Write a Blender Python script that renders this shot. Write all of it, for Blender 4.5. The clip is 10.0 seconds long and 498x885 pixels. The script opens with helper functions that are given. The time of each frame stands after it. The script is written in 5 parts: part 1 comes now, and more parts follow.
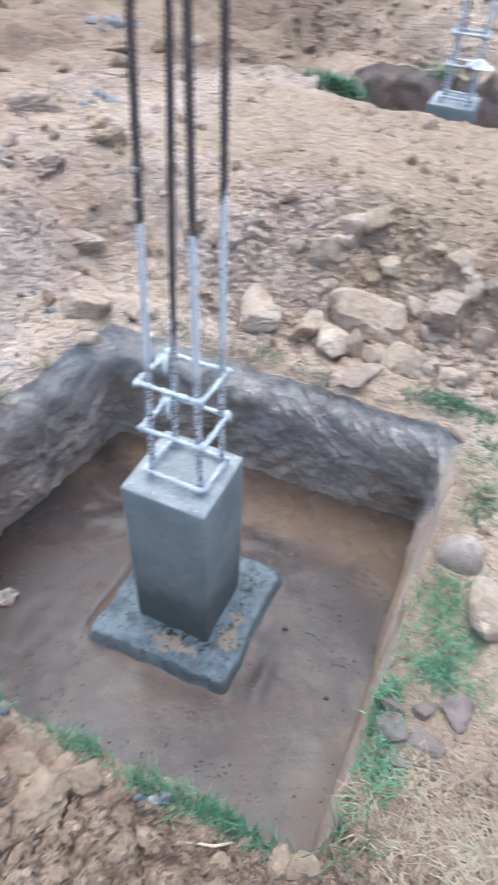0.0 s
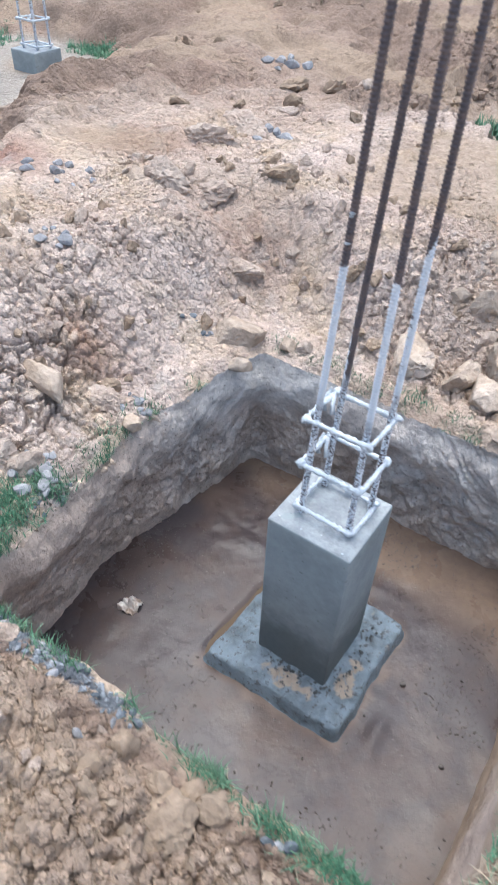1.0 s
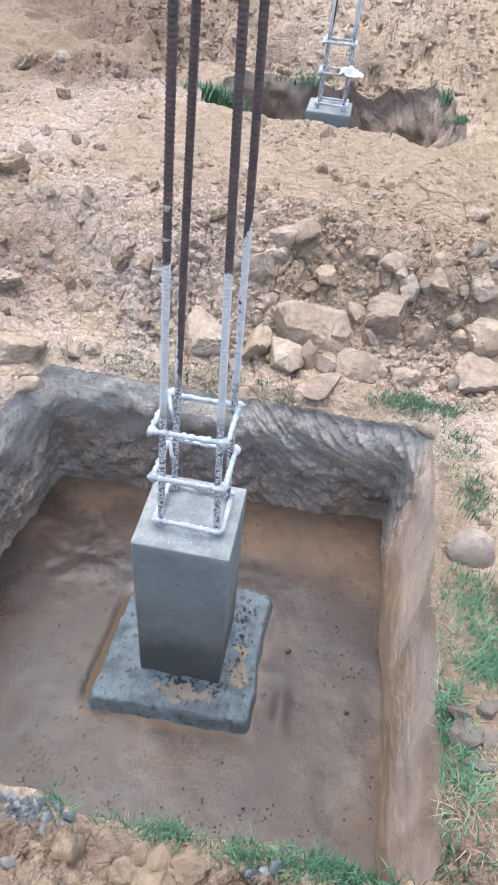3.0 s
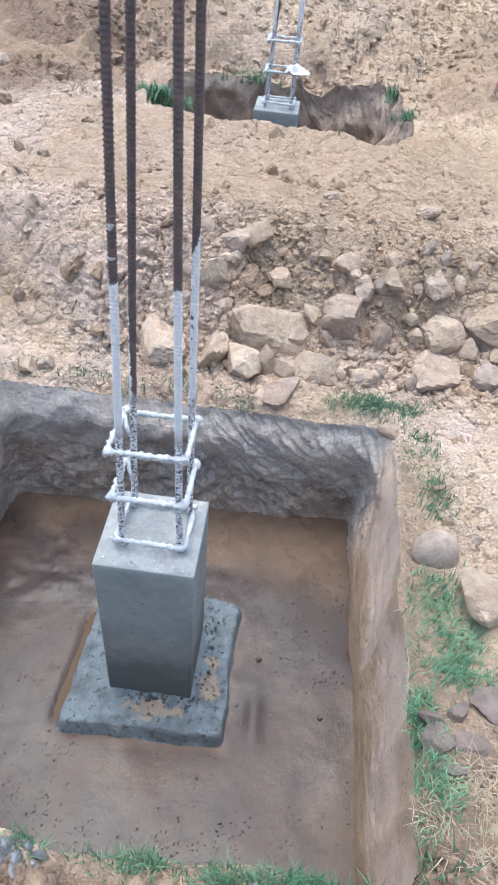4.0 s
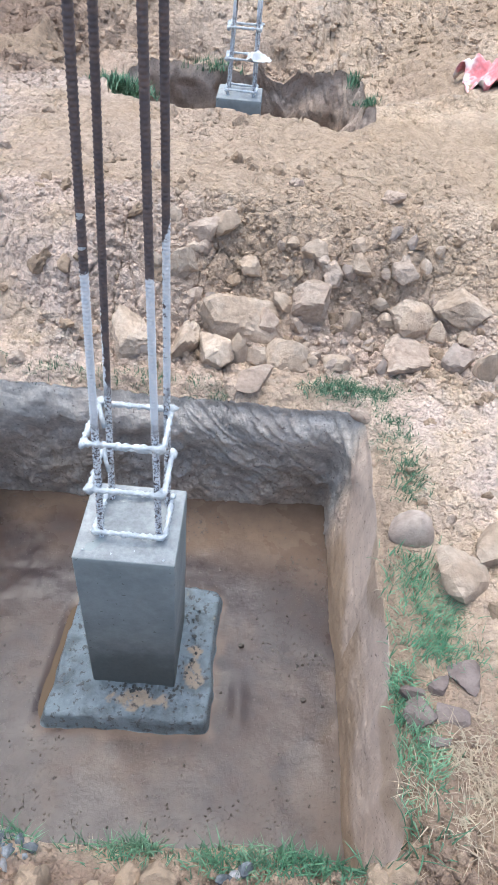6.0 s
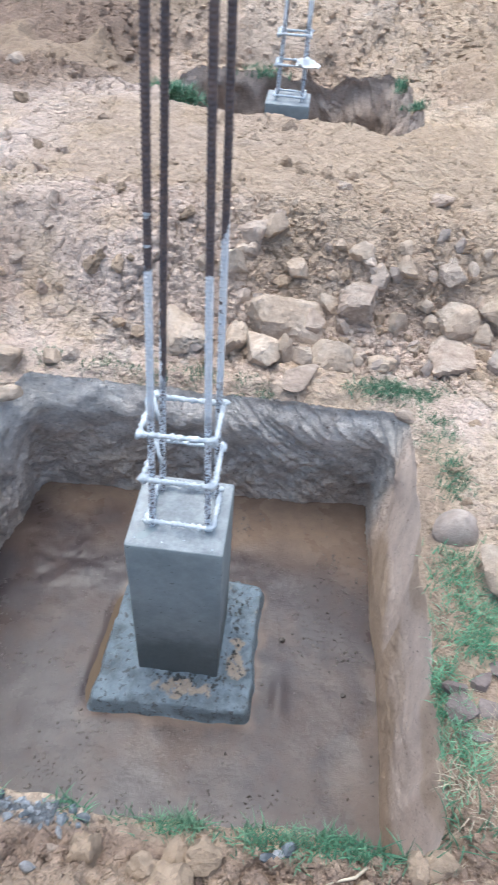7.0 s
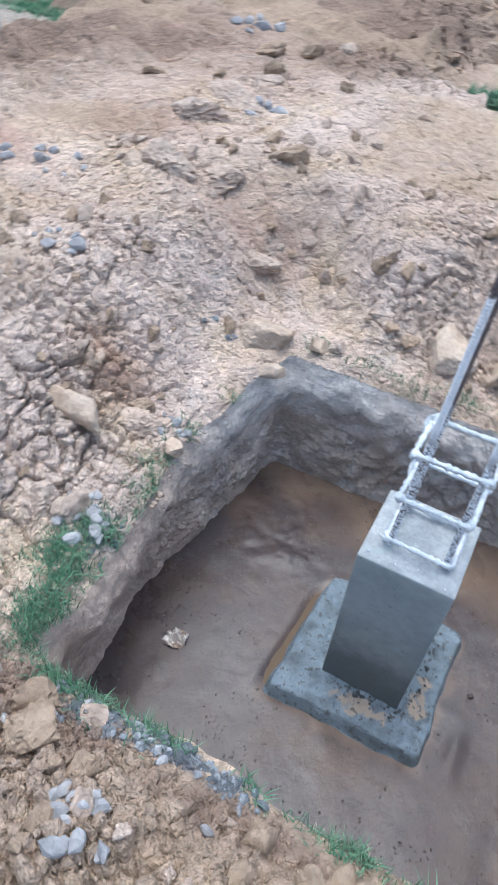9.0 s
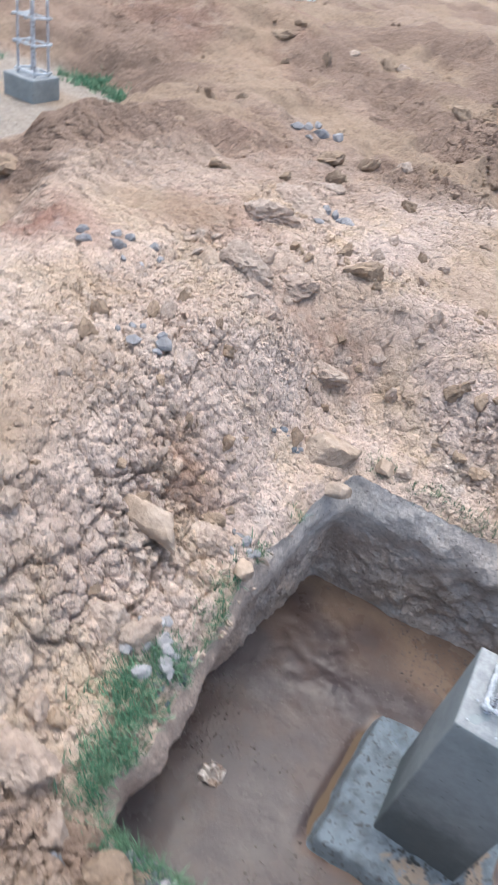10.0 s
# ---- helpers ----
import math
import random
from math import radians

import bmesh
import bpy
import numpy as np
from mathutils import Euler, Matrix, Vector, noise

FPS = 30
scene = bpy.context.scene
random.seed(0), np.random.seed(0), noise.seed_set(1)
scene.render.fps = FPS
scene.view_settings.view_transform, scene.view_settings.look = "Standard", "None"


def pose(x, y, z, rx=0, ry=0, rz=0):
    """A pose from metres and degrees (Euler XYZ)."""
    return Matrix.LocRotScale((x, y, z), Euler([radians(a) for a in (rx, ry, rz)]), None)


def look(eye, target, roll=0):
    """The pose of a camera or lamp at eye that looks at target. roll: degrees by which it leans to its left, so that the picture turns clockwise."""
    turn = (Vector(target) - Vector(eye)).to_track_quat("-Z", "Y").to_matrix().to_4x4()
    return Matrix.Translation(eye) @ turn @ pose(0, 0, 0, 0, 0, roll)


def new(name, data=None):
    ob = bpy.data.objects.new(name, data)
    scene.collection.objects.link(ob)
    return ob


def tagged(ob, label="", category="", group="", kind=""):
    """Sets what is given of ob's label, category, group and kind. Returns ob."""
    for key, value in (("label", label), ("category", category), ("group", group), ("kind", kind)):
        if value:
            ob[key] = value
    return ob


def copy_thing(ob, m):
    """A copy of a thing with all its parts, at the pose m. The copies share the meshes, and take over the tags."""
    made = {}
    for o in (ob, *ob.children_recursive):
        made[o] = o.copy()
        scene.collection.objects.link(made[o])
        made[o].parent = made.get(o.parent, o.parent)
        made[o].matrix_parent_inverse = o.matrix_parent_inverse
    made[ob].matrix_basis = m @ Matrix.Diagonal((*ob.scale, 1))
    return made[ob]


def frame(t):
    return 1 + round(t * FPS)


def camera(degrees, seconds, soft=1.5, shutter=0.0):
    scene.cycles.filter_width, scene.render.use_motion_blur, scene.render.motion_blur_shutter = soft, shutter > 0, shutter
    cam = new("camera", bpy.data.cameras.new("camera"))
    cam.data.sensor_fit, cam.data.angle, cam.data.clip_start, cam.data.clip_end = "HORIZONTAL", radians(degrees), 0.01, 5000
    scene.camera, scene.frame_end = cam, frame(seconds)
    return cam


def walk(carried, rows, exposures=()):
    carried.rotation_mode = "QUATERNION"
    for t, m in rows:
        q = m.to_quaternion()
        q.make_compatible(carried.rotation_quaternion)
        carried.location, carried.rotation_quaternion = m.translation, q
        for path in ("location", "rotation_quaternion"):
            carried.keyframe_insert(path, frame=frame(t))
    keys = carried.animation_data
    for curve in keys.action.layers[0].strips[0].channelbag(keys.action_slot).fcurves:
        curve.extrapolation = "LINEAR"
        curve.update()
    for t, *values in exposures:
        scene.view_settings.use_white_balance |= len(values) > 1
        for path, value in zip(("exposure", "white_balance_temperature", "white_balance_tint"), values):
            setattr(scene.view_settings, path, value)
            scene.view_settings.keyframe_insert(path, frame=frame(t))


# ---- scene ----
cam = camera(41.1, 10.0, soft=0.85, shutter=0.4)
PATH = [
    (0, (0.578, -0.863, 1.891), (0.036, 0.444, 0.478), 2.8),
    (0.5, (0.577, -0.915, 1.91), (-0.265, 0.236, 0.507), 0.5),
    (1, (0.438, -0.919, 1.9), (-0.38, 0.297, 0.538), 2.4),
    (1.5, (0.251, -0.941, 1.888), (-0.322, 0.405, 0.525), 2.8),
    (2, (0.209, -0.956, 1.876), (-0.218, 0.443, 0.511), 9.6),
    (2.5, (0.199, -0.913, 1.886), (-0.087, 0.462, 0.461), 10.3),
    (3, (0.23, -0.884, 1.881), (0.072, 0.553, 0.498), 5.7),
    (3.2, (0.207, -0.906, 1.875), (0.086, 0.551, 0.51), 7.6),
    (4.3, (0.24, -0.825, 1.898), (0.202, 0.606, 0.501), 5.6),
    (4.5, (0.236, -0.831, 1.896), (0.183, 0.594, 0.493), 6.1),
    (5, (0.231, -0.846, 1.891), (0.215, 0.586, 0.495), 6.9),
    (5.2, (0.227, -0.848, 1.89), (0.246, 0.582, 0.492), 7.3),
    (6.5, (0.229, -0.865, 1.899), (0.249, 0.567, 0.502), 5.8),
    (7, (0.203, -0.9, 1.904), (0.126, 0.531, 0.509), 4.5),
    (7.5, (0.157, -0.913, 1.899), (-0.14, 0.458, 0.474), 1.7),
    (8, (0.116, -0.889, 1.898), (-0.243, 0.37, 0.385), 0.2),
    (8.5, (0.076, -0.87, 1.898), (-0.29, 0.394, 0.392), 1.2),
    (9, (0.023, -0.913, 1.9), (-0.573, 0.345, 0.464), 4.8),
    (9.2, (-0.014, -0.903, 1.864), (-0.574, 0.334, 0.396), 9.5),
    (9.4, (-0.13, -0.92, 1.861), (-0.643, 0.244, 0.318), 8.6),
    (9.5, (-0.129, -0.895, 1.898), (-0.701, 0.272, 0.378), 5.2),
    (9.7, (-0.247, -0.901, 1.921), (-0.832, 0.393, 0.512), 8.1),
    (9.9, (-0.304, -0.923, 1.928), (-0.889, 0.468, 0.616), 13.9),
    (10, (-0.339, -0.916, 1.913), (-0.919, 0.502, 0.628), 13.1),
]
# stops, kelvin and tint of the film's own white balance, which drifts
EXPOSURES = ((0.0, 1.08, 5560, 3), (0.6, 1.08, 5450, 3), (1.0, 1.1, 5700, 4), (1.5, 1.08, 5980, 5), (2.0, 1.08, 6100, 5), (3.0, 1.08, 5960, 5), (6.5, 1.05, 5780, 4), (7.0, 1.04, 5650, 3), (7.5, 1.02, 5500, 3), (9.0, 1.0, 5480, 3), (9.6, 0.99, 5820, 5), (10.0, 0.98, 5980, 7))
walk(cam, [(t, look(eye, target, roll)) for t, eye, target, roll in PATH], exposures=EXPOSURES)

# ---- sky, sun ----
world = bpy.data.worlds.new("overcast_sky")
scene.world = world
world.use_nodes = True
wn = world.node_tree
sky = wn.nodes.new("ShaderNodeTexSky")
sky.sky_type = "NISHITA"
sky.sun_disc = False
sky.sun_elevation = radians(79)
sky.sun_rotation = radians(-37)
sky.air_density, sky.dust_density, sky.ozone_density = 1.0, 6.0, 1.0
wn.links.new(sky.outputs[0], wn.nodes["Background"].inputs[0])
wn.nodes["Background"].inputs[1].default_value = 0.15
sun_data = bpy.data.lights.new("sun", "SUN")
sun_data.energy, sun_data.angle, sun_data.color = 0.6, radians(90), (0.985, 1.0, 0.97)
sun = new("sun", sun_data)
sun.matrix_world = look((-0.9, 1.2, 8.0), (0, 0, 0))

# ---- numeric noise ----


def hashed(ix, iy, s):
    n = (ix.astype(np.int64) * 374761393 + iy.astype(np.int64) * 668265263 + s * 974711) & 0xFFFFFFFF
    n = ((n ^ (n >> 13)) * 1274126177) & 0xFFFFFFFF
    n = ((n ^ (n >> 15)) * 2246822519) & 0xFFFFFFFF
    return ((n ^ (n >> 16)) & 0xFFFF) / 65535.0


def value_noise(x, y, s=0):
    x, y = np.asarray(x, float), np.asarray(y, float)
    ix, iy = np.floor(x), np.floor(y)
    fx, fy = x - ix, y - iy
    fx, fy = fx * fx * (3 - 2 * fx), fy * fy * (3 - 2 * fy)
    a, b = hashed(ix, iy, s), hashed(ix + 1, iy, s)
    c, d = hashed(ix, iy + 1, s), hashed(ix + 1, iy + 1, s)
    return 2 * ((a + (b - a) * fx) * (1 - fy) + (c + (d - c) * fx) * fy) - 1


def fbm(x, y, size, octaves=3, s=0):
    total, gain = 0.0, 1.0
    for k in range(octaves):
        total = total + gain * value_noise(x / size + 17.3 * k, y / size - 9.1 * k, s + k)
        size, gain = size * 0.5, gain * 0.5
    return total


def cells(x, y, size, s=0):
    """Distances to the nearest and second nearest cell centre, in cell sizes, the nearest cell's random number and a slope across it."""
    x, y = np.asarray(x, float) / size, np.asarray(y, float) / size
    ix, iy = np.floor(x), np.floor(y)
    f1, f2, who, slope = np.full(x.shape, 9.0), np.full(x.shape, 9.0), np.zeros(x.shape), np.zeros(x.shape)
    for i in (-1, 0, 1):
        for j in (-1, 0, 1):
            cx = ix + i + 0.1 + 0.8 * hashed(ix + i, iy + j, s)
            cy = iy + j + 0.1 + 0.8 * hashed(ix + i, iy + j, s + 51)
            d = np.hypot(cx - x, cy - y)
            nearer = d < f1
            f2 = np.where(nearer, f1, np.minimum(f2, d))
            who = np.where(nearer, hashed(ix + i, iy + j, s + 97), who)
            turn = 6.283 * hashed(ix + i, iy + j, s + 131)
            slope = np.where(nearer, (x - cx) * np.cos(turn) + (y - cy) * np.sin(turn), slope)
            f1 = np.minimum(f1, d)
    return f1, f2, who, slope


def ramp(v, lo, hi):
    t = np.clip((np.asarray(v, float) - lo) / (hi - lo), 0, 1)
    return t * t * (3 - 2 * t)


def bump(x, y, cx, cy, rx, ry=None):
    return np.exp(-(((x - cx) / rx) ** 2) - ((y - cy) / (ry or rx)) ** 2)


# ---- the pits' outlines ----
RIM = ((-0.63, 0.72), (0.625, 0.73), (0.612, -0.515), (-0.64, -0.515))
FLOOR = ((-0.65, 0.712), (0.565, 0.785), (0.600, -0.50), (-0.70, -0.50))
PIT_2 = (0.065, 2.79)
PAD = ((-0.220, 0.332), (0.226, 0.352), (0.214, -0.087), (-0.241, -0.113))


def quad_distance(corners, x, y, soft=0.03):
    """Signed distance to a quad given clockwise: negative inside, with softly rounded corners."""
    total = 0.0
    for (ax, ay), (bx, by) in zip(corners, corners[1:] + corners[:1]):
        dx, dy = bx - ax, by - ay
        n = math.hypot(dx, dy)
        d = ((x - ax) * -dy + (y - ay) * dx) / n
        total = total + np.exp(np.clip(d / soft, -60, 400))
    return soft * np.log(total)


def rim_distance(x, y):
    far = np.clip(np.abs(quad_distance(RIM, x, y)) * 4, 0, 1)
    bay = 0.075 * np.exp(-(((y - 0.18) / 0.33) ** 2)) * ramp(-x, 0.3, 0.6)
    return quad_distance(RIM, x, y, 0.014) - bay * (1 - 0.6 * far) + (1 - far) * (0.016 * value_noise(x / 0.17, y / 0.17, 5) + 0.008 * value_noise(x / 0.05, y / 0.05, 6))


def floor_distance(x, y):
    return quad_distance(FLOOR, x, y, 0.016) - 0.06 * np.exp(-(((y - 0.02) / 0.28) ** 2)) * ramp(-x, 0.3, 0.6) + 0.010 * value_noise(x / 0.15, y / 0.15, 8)


def rim_distance_2(x, y):
    return quad_distance(RIM, (x - PIT_2[0]) * 0.98, (y - PIT_2[1]) * 0.98, 0.06) + 0.055 * value_noise(x / 0.27, y / 0.27, 15) + 0.022 * value_noise(x / 0.08, y / 0.08, 16)


def floor_distance_2(x, y):
    return quad_distance(FLOOR, (x - PIT_2[0]) * 1.05, (y - PIT_2[1]) * 1.05, 0.05)


def height(x, y, rough=True):
    """The ground's height: level turf along the rims, heaps of dug-out soil beyond."""
    x, y = np.asarray(x, float), np.asarray(y, float)
    d1 = quad_distance(RIM, np.clip(x, -20, 20), np.clip(y, -20, 20), 0.05)
    d2 = quad_distance(RIM, np.clip(x - PIT_2[0], -20, 20), np.clip(y - PIT_2[1], -20, 20), 0.05)
    right = ramp(x, 0.42, 0.75) * (1 - ramp(y, 0.65, 1.15)) * (1 - ramp(np.hypot(x, y), 2.2, 3.6))
    front = (1 - ramp(y, -0.62, -0.45)) * (1 - ramp(np.hypot(x, y + 0.6), 1.4, 2.8))
    rise = 0.335 - 0.24 * right - 0.22 * front * (1 - ramp(-x, 0.5, 0.9))
    start = 0.13 + 0.10 * (1 - right) * ramp(x, -0.2, 0.2) * (1 - front) - 0.10 * front
    d = d1 + 0.06 * fbm(x, y, 0.35, 2, 21)
    h = 0.552 + rise * ramp(d, start, start + 0.46)
    h = h + 0.20 * ramp(x, 1.0, 2.0) * right
    h = h + 0.06 * bump(x, y, -0.27, -0.68, 0.16) + 0.06 * bump(x, y, 0.02, -0.76, 0.13) + 0.05 * bump(x, y, -0.8, -0.62, 0.2)
    h = h + 0.05 * bump(x, y, -0.85, 0.0, 0.16, 0.3) + 0.05 * bump(x, y, 0.85, 0.45, 0.16, 0.22)
    # ground that falls to the second pit behind its ridge, and a crumbled bank beyond it
    back = ramp(y, 2.45, 2.9)
    h = h - 0.20 * back * (1 - ramp(d2, 0.05, 0.50)) * (1 - 0.35 * ramp(x, 0.4, 0.9))
    h = h + 0.14 * bump(x, y, 0.1, 4.45, 1.3, 0.55) - 0.04 * bump(x, y, 0.56, 2.3, 0.12, 0.2)
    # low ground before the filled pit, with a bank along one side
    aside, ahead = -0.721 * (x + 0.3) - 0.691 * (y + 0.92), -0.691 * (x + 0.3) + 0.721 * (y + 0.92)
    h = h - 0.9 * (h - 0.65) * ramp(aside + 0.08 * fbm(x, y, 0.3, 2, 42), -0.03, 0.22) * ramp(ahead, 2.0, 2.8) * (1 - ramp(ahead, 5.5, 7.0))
    h = h + 0.34 * bump(x, y, -3.6, 4.4, 1.0, 0.6) + 0.22 * bump(x, y, -2.6, 6.3, 1.4, 0.7) + 0.12 * bump(x, y, 0.6, 7.5, 1.5, 0.9)
    wide = ramp(d1, 0.35, 0.9) * ramp(d2, 0.05, 0.4)
    h = h + wide * (0.040 * fbm(x, y, 0.75, 2, 31)) + 0.05 * ramp(d1, 2.0, 5.0) * fbm(x, y, 2.1, 3, 33)
    # the filled pit: level sand round the third pier
    sand = sand_mask(x, y)
    h = h - 0.9 * (h - 0.66) * (1 - ramp(sand_distance(x, y), 0.95, 1.36))
    h = h * (1 - sand) + 0.655 * sand
    near = np.abs(d1) < 0.3
    if np.any(near):
        edge = np.where(near, rim_distance(x, y), 1.0)
        h = h - 0.034 * (1 - ramp(edge + 0.012 * value_noise(x / 0.04, y / 0.04, 7), -0.005, 0.07)) ** 2
    if rough:
        h = h + (1 - sand) * crumble(x, y, d1)
    return h


def sand_distance(x, y):
    return ((np.clip(x + 3.88, -9, 9) / 0.88) ** 4 + (np.clip(y - 2.1, -9, 9) / 0.88) ** 4) ** 0.25 + 0.05 * fbm(x, y, 0.4, 2, 41)


def sand_mask(x, y):
    return 1 - ramp(sand_distance(x, y), 0.90, 1.0)


def dusty_mask(x, y):
    """Powdery soil, nearly free of lumps: patches, and the back of the ridge between the pits."""
    ridge = ramp(y + 0.15 * fbm(x, y, 0.4, 2, 55), 1.35, 1.6) * (1 - ramp(y, 2.2, 2.5)) * ramp(x, -1.1, -0.6)
    crest = bump(x, y, -1.0, 1.15, 0.35, 0.22) * 0.8
    return np.clip(np.maximum(ramp(fbm(x, y, 0.60, 2, 54), 0.15, 0.65) * (1 - bump(x, y, 0.98, 0.45, 0.32, 0.45)), np.maximum(ridge, crest)), 0, 1) * ramp(y, -0.55, -0.40)


def crumble(x, y, d1):
    """Clods, crumbs and drying cracks."""
    front = np.clip(1 - ramp(y, -0.60, -0.54) + bump(x, y, -1.0, 0.1, 0.3, 0.5), 0, 1)
    loose = 0.42 + 0.58 * ramp(d1 + 0.03 * fbm(x, y, 0.12, 2, 51), 0.04, 0.20)
    patch = np.maximum(0.42 + 0.58 * ramp(fbm(x, y, 0.38, 3, 52), -0.45, 0.35), front)
    plate = bump(x, y, 0.98, 0.45, 0.32, 0.45)
    dusty = dusty_mask(x, y) * (1 - front) * (1 - plate)
    far = np.hypot(x, y - 0.4)
    out = (0.013 * fbm(x, y, 0.16, 2, 53) + 0.006 * fbm(x, y, 0.045, 2, 58) * (1 - ramp(far, 1.6, 2.6))) * (0.25 + 0.75 * loose)
    out = out + ramp(far, 1.8, 3.0) * (0.085 * (0.5 - np.abs(fbm(x, y, 0.30, 3, 59))) + 0.05 * (0.5 - np.abs(fbm(x, y, 0.9, 2, 57))))
    for size, amount, depth, s in ((0.170, 0.013, 0.024, 71), (0.074, 0.011, 0.017, 72), (0.034, 0.0095, 0.011, 73), (0.0175, 0.0060, 0.006, 74)):
        wx = x + 0.20 * size * fbm(x, y, size * 0.7, 2, s + 200)
        wy = y + 0.20 * size * fbm(x, y, size * 0.7, 2, s + 300)
        f1, f2, who, slope = cells(wx, wy, size, s)
        joint = 1 - ramp(f2 - f1, 0.0, 0.06 if size > 0.1 else 0.13 if size > 0.04 else 0.24)
        body = 1.2 * (who - 0.4) + 0.85 * slope + 0.10 * np.sqrt(np.clip(1 - (f1 / 0.9) ** 2, 0, 1))
        cracked = ramp(value_noise(x / (size * 4), y / (size * 4), s + 400), -0.5, 0.3)
        soft = (1 + 0.6 * front) * 1 - (0.75 if size < 0.1 else 0.4) * dusty
        out = out + loose * patch * soft * (amount * body * (1 - 0.7 * plate) * (0.5 + 0.5 * np.maximum(front * (y < -0.4), ramp(far, 1.6, 2.4))) - 1.25 * depth * joint * np.maximum(0.35 + 0.65 * cracked, 0.9 * plate)) * (1 - ramp(far, 34 * size, 62 * size))
    return out + 0.0025 * value_noise(x / 0.011, y / 0.011, 80) * (1 - ramp(far, 1.0, 1.8))


def soil_marks(x, y):
    """Where the soil is pinkish, red, sandy or old turf."""
    d1 = quad_distance(RIM, np.clip(x, -20, 20), np.clip(y, -20, 20), 0.05)
    pink = np.clip(0.7 * bump(x, y, 0.5, 1.05, 0.7, 0.28) + 1.2 * bump(x, y, 0.92, 0.45, 0.36, 0.55) + ramp(-x + 0.25 * y, -0.1, 0.9) + 0.25 * ramp(fbm(x, y, 0.5, 2, 91), 0.0, 0.6), 0, 1) * (1 - 0.6 * ramp(np.hypot(x, y), 2.4, 4.0)) * (1 - 0.35 * ramp(-x, 0.9, 1.6))
    red = 0.9 * bump(x, y, -1.66, 1.25, 0.26, 0.17) + 0.9 * bump(x, y, -2.0, 0.75, 0.26, 0.16) + 0.7 * bump(x, y, -2.3, 2.3, 0.6, 0.4) + 1.2 * bump(x, y, -3.3, 4.1, 1.5, 0.9) + 0.7 * bump(x, y, -0.95, 1.05, 0.16, 0.10) + 0.6 * bump(x, y, -0.95, 0.2, 0.12, 0.1) + 0.4 * bump(x, y, -2.6, 1.6, 0.3, 0.3)
    turf = 1.0 * bump(x, y, 0.80, -0.38, 0.30, 0.36) + 0.68 * (1 - ramp(y + 0.03 * fbm(x, y, 0.1, 2, 95), -0.60, -0.53)) * (1 - ramp(np.hypot(x, y + 0.6), 1.4, 2.8)) + (0.22 + 0.5 * np.maximum(ramp(x, 0.45, 0.6) * (1 - ramp(y, 0.4, 0.7)), 1 - ramp(y, -0.6, -0.45))) * (1 - ramp(d1 + 0.05 * fbm(x, y, 0.1, 3, 92), 0.05, 0.16)) + (0.75 + 0.75 * ramp(fbm(x, y, 1.0, 3, 93), -0.4, 0.5)) * ramp(np.hypot(x, y), 1.7, 3.2) * (0.25 + 0.9 * ramp(-x, 0.5, 1.4)) * (1 - sand_mask(x, y))
    shale = np.clip(1.3 * (1 - ramp(np.abs(y + 0.545 + 0.02 * fbm(x, y, 0.1, 2, 94)), 0.015, 0.04)) * ramp(x, -0.62, -0.5) * (1 - ramp(x, -0.16, -0.04)) + 0.9 * bump(x, y, -0.71, -0.2, 0.07, 0.06), 0, 1)
    return {"shale": shale, "pink": pink, "red": np.clip(red, 0, 1), "sand": sand_mask(x, y), "turf": turf, "dust": dusty_mask(x, y)}


# ---- materials ----


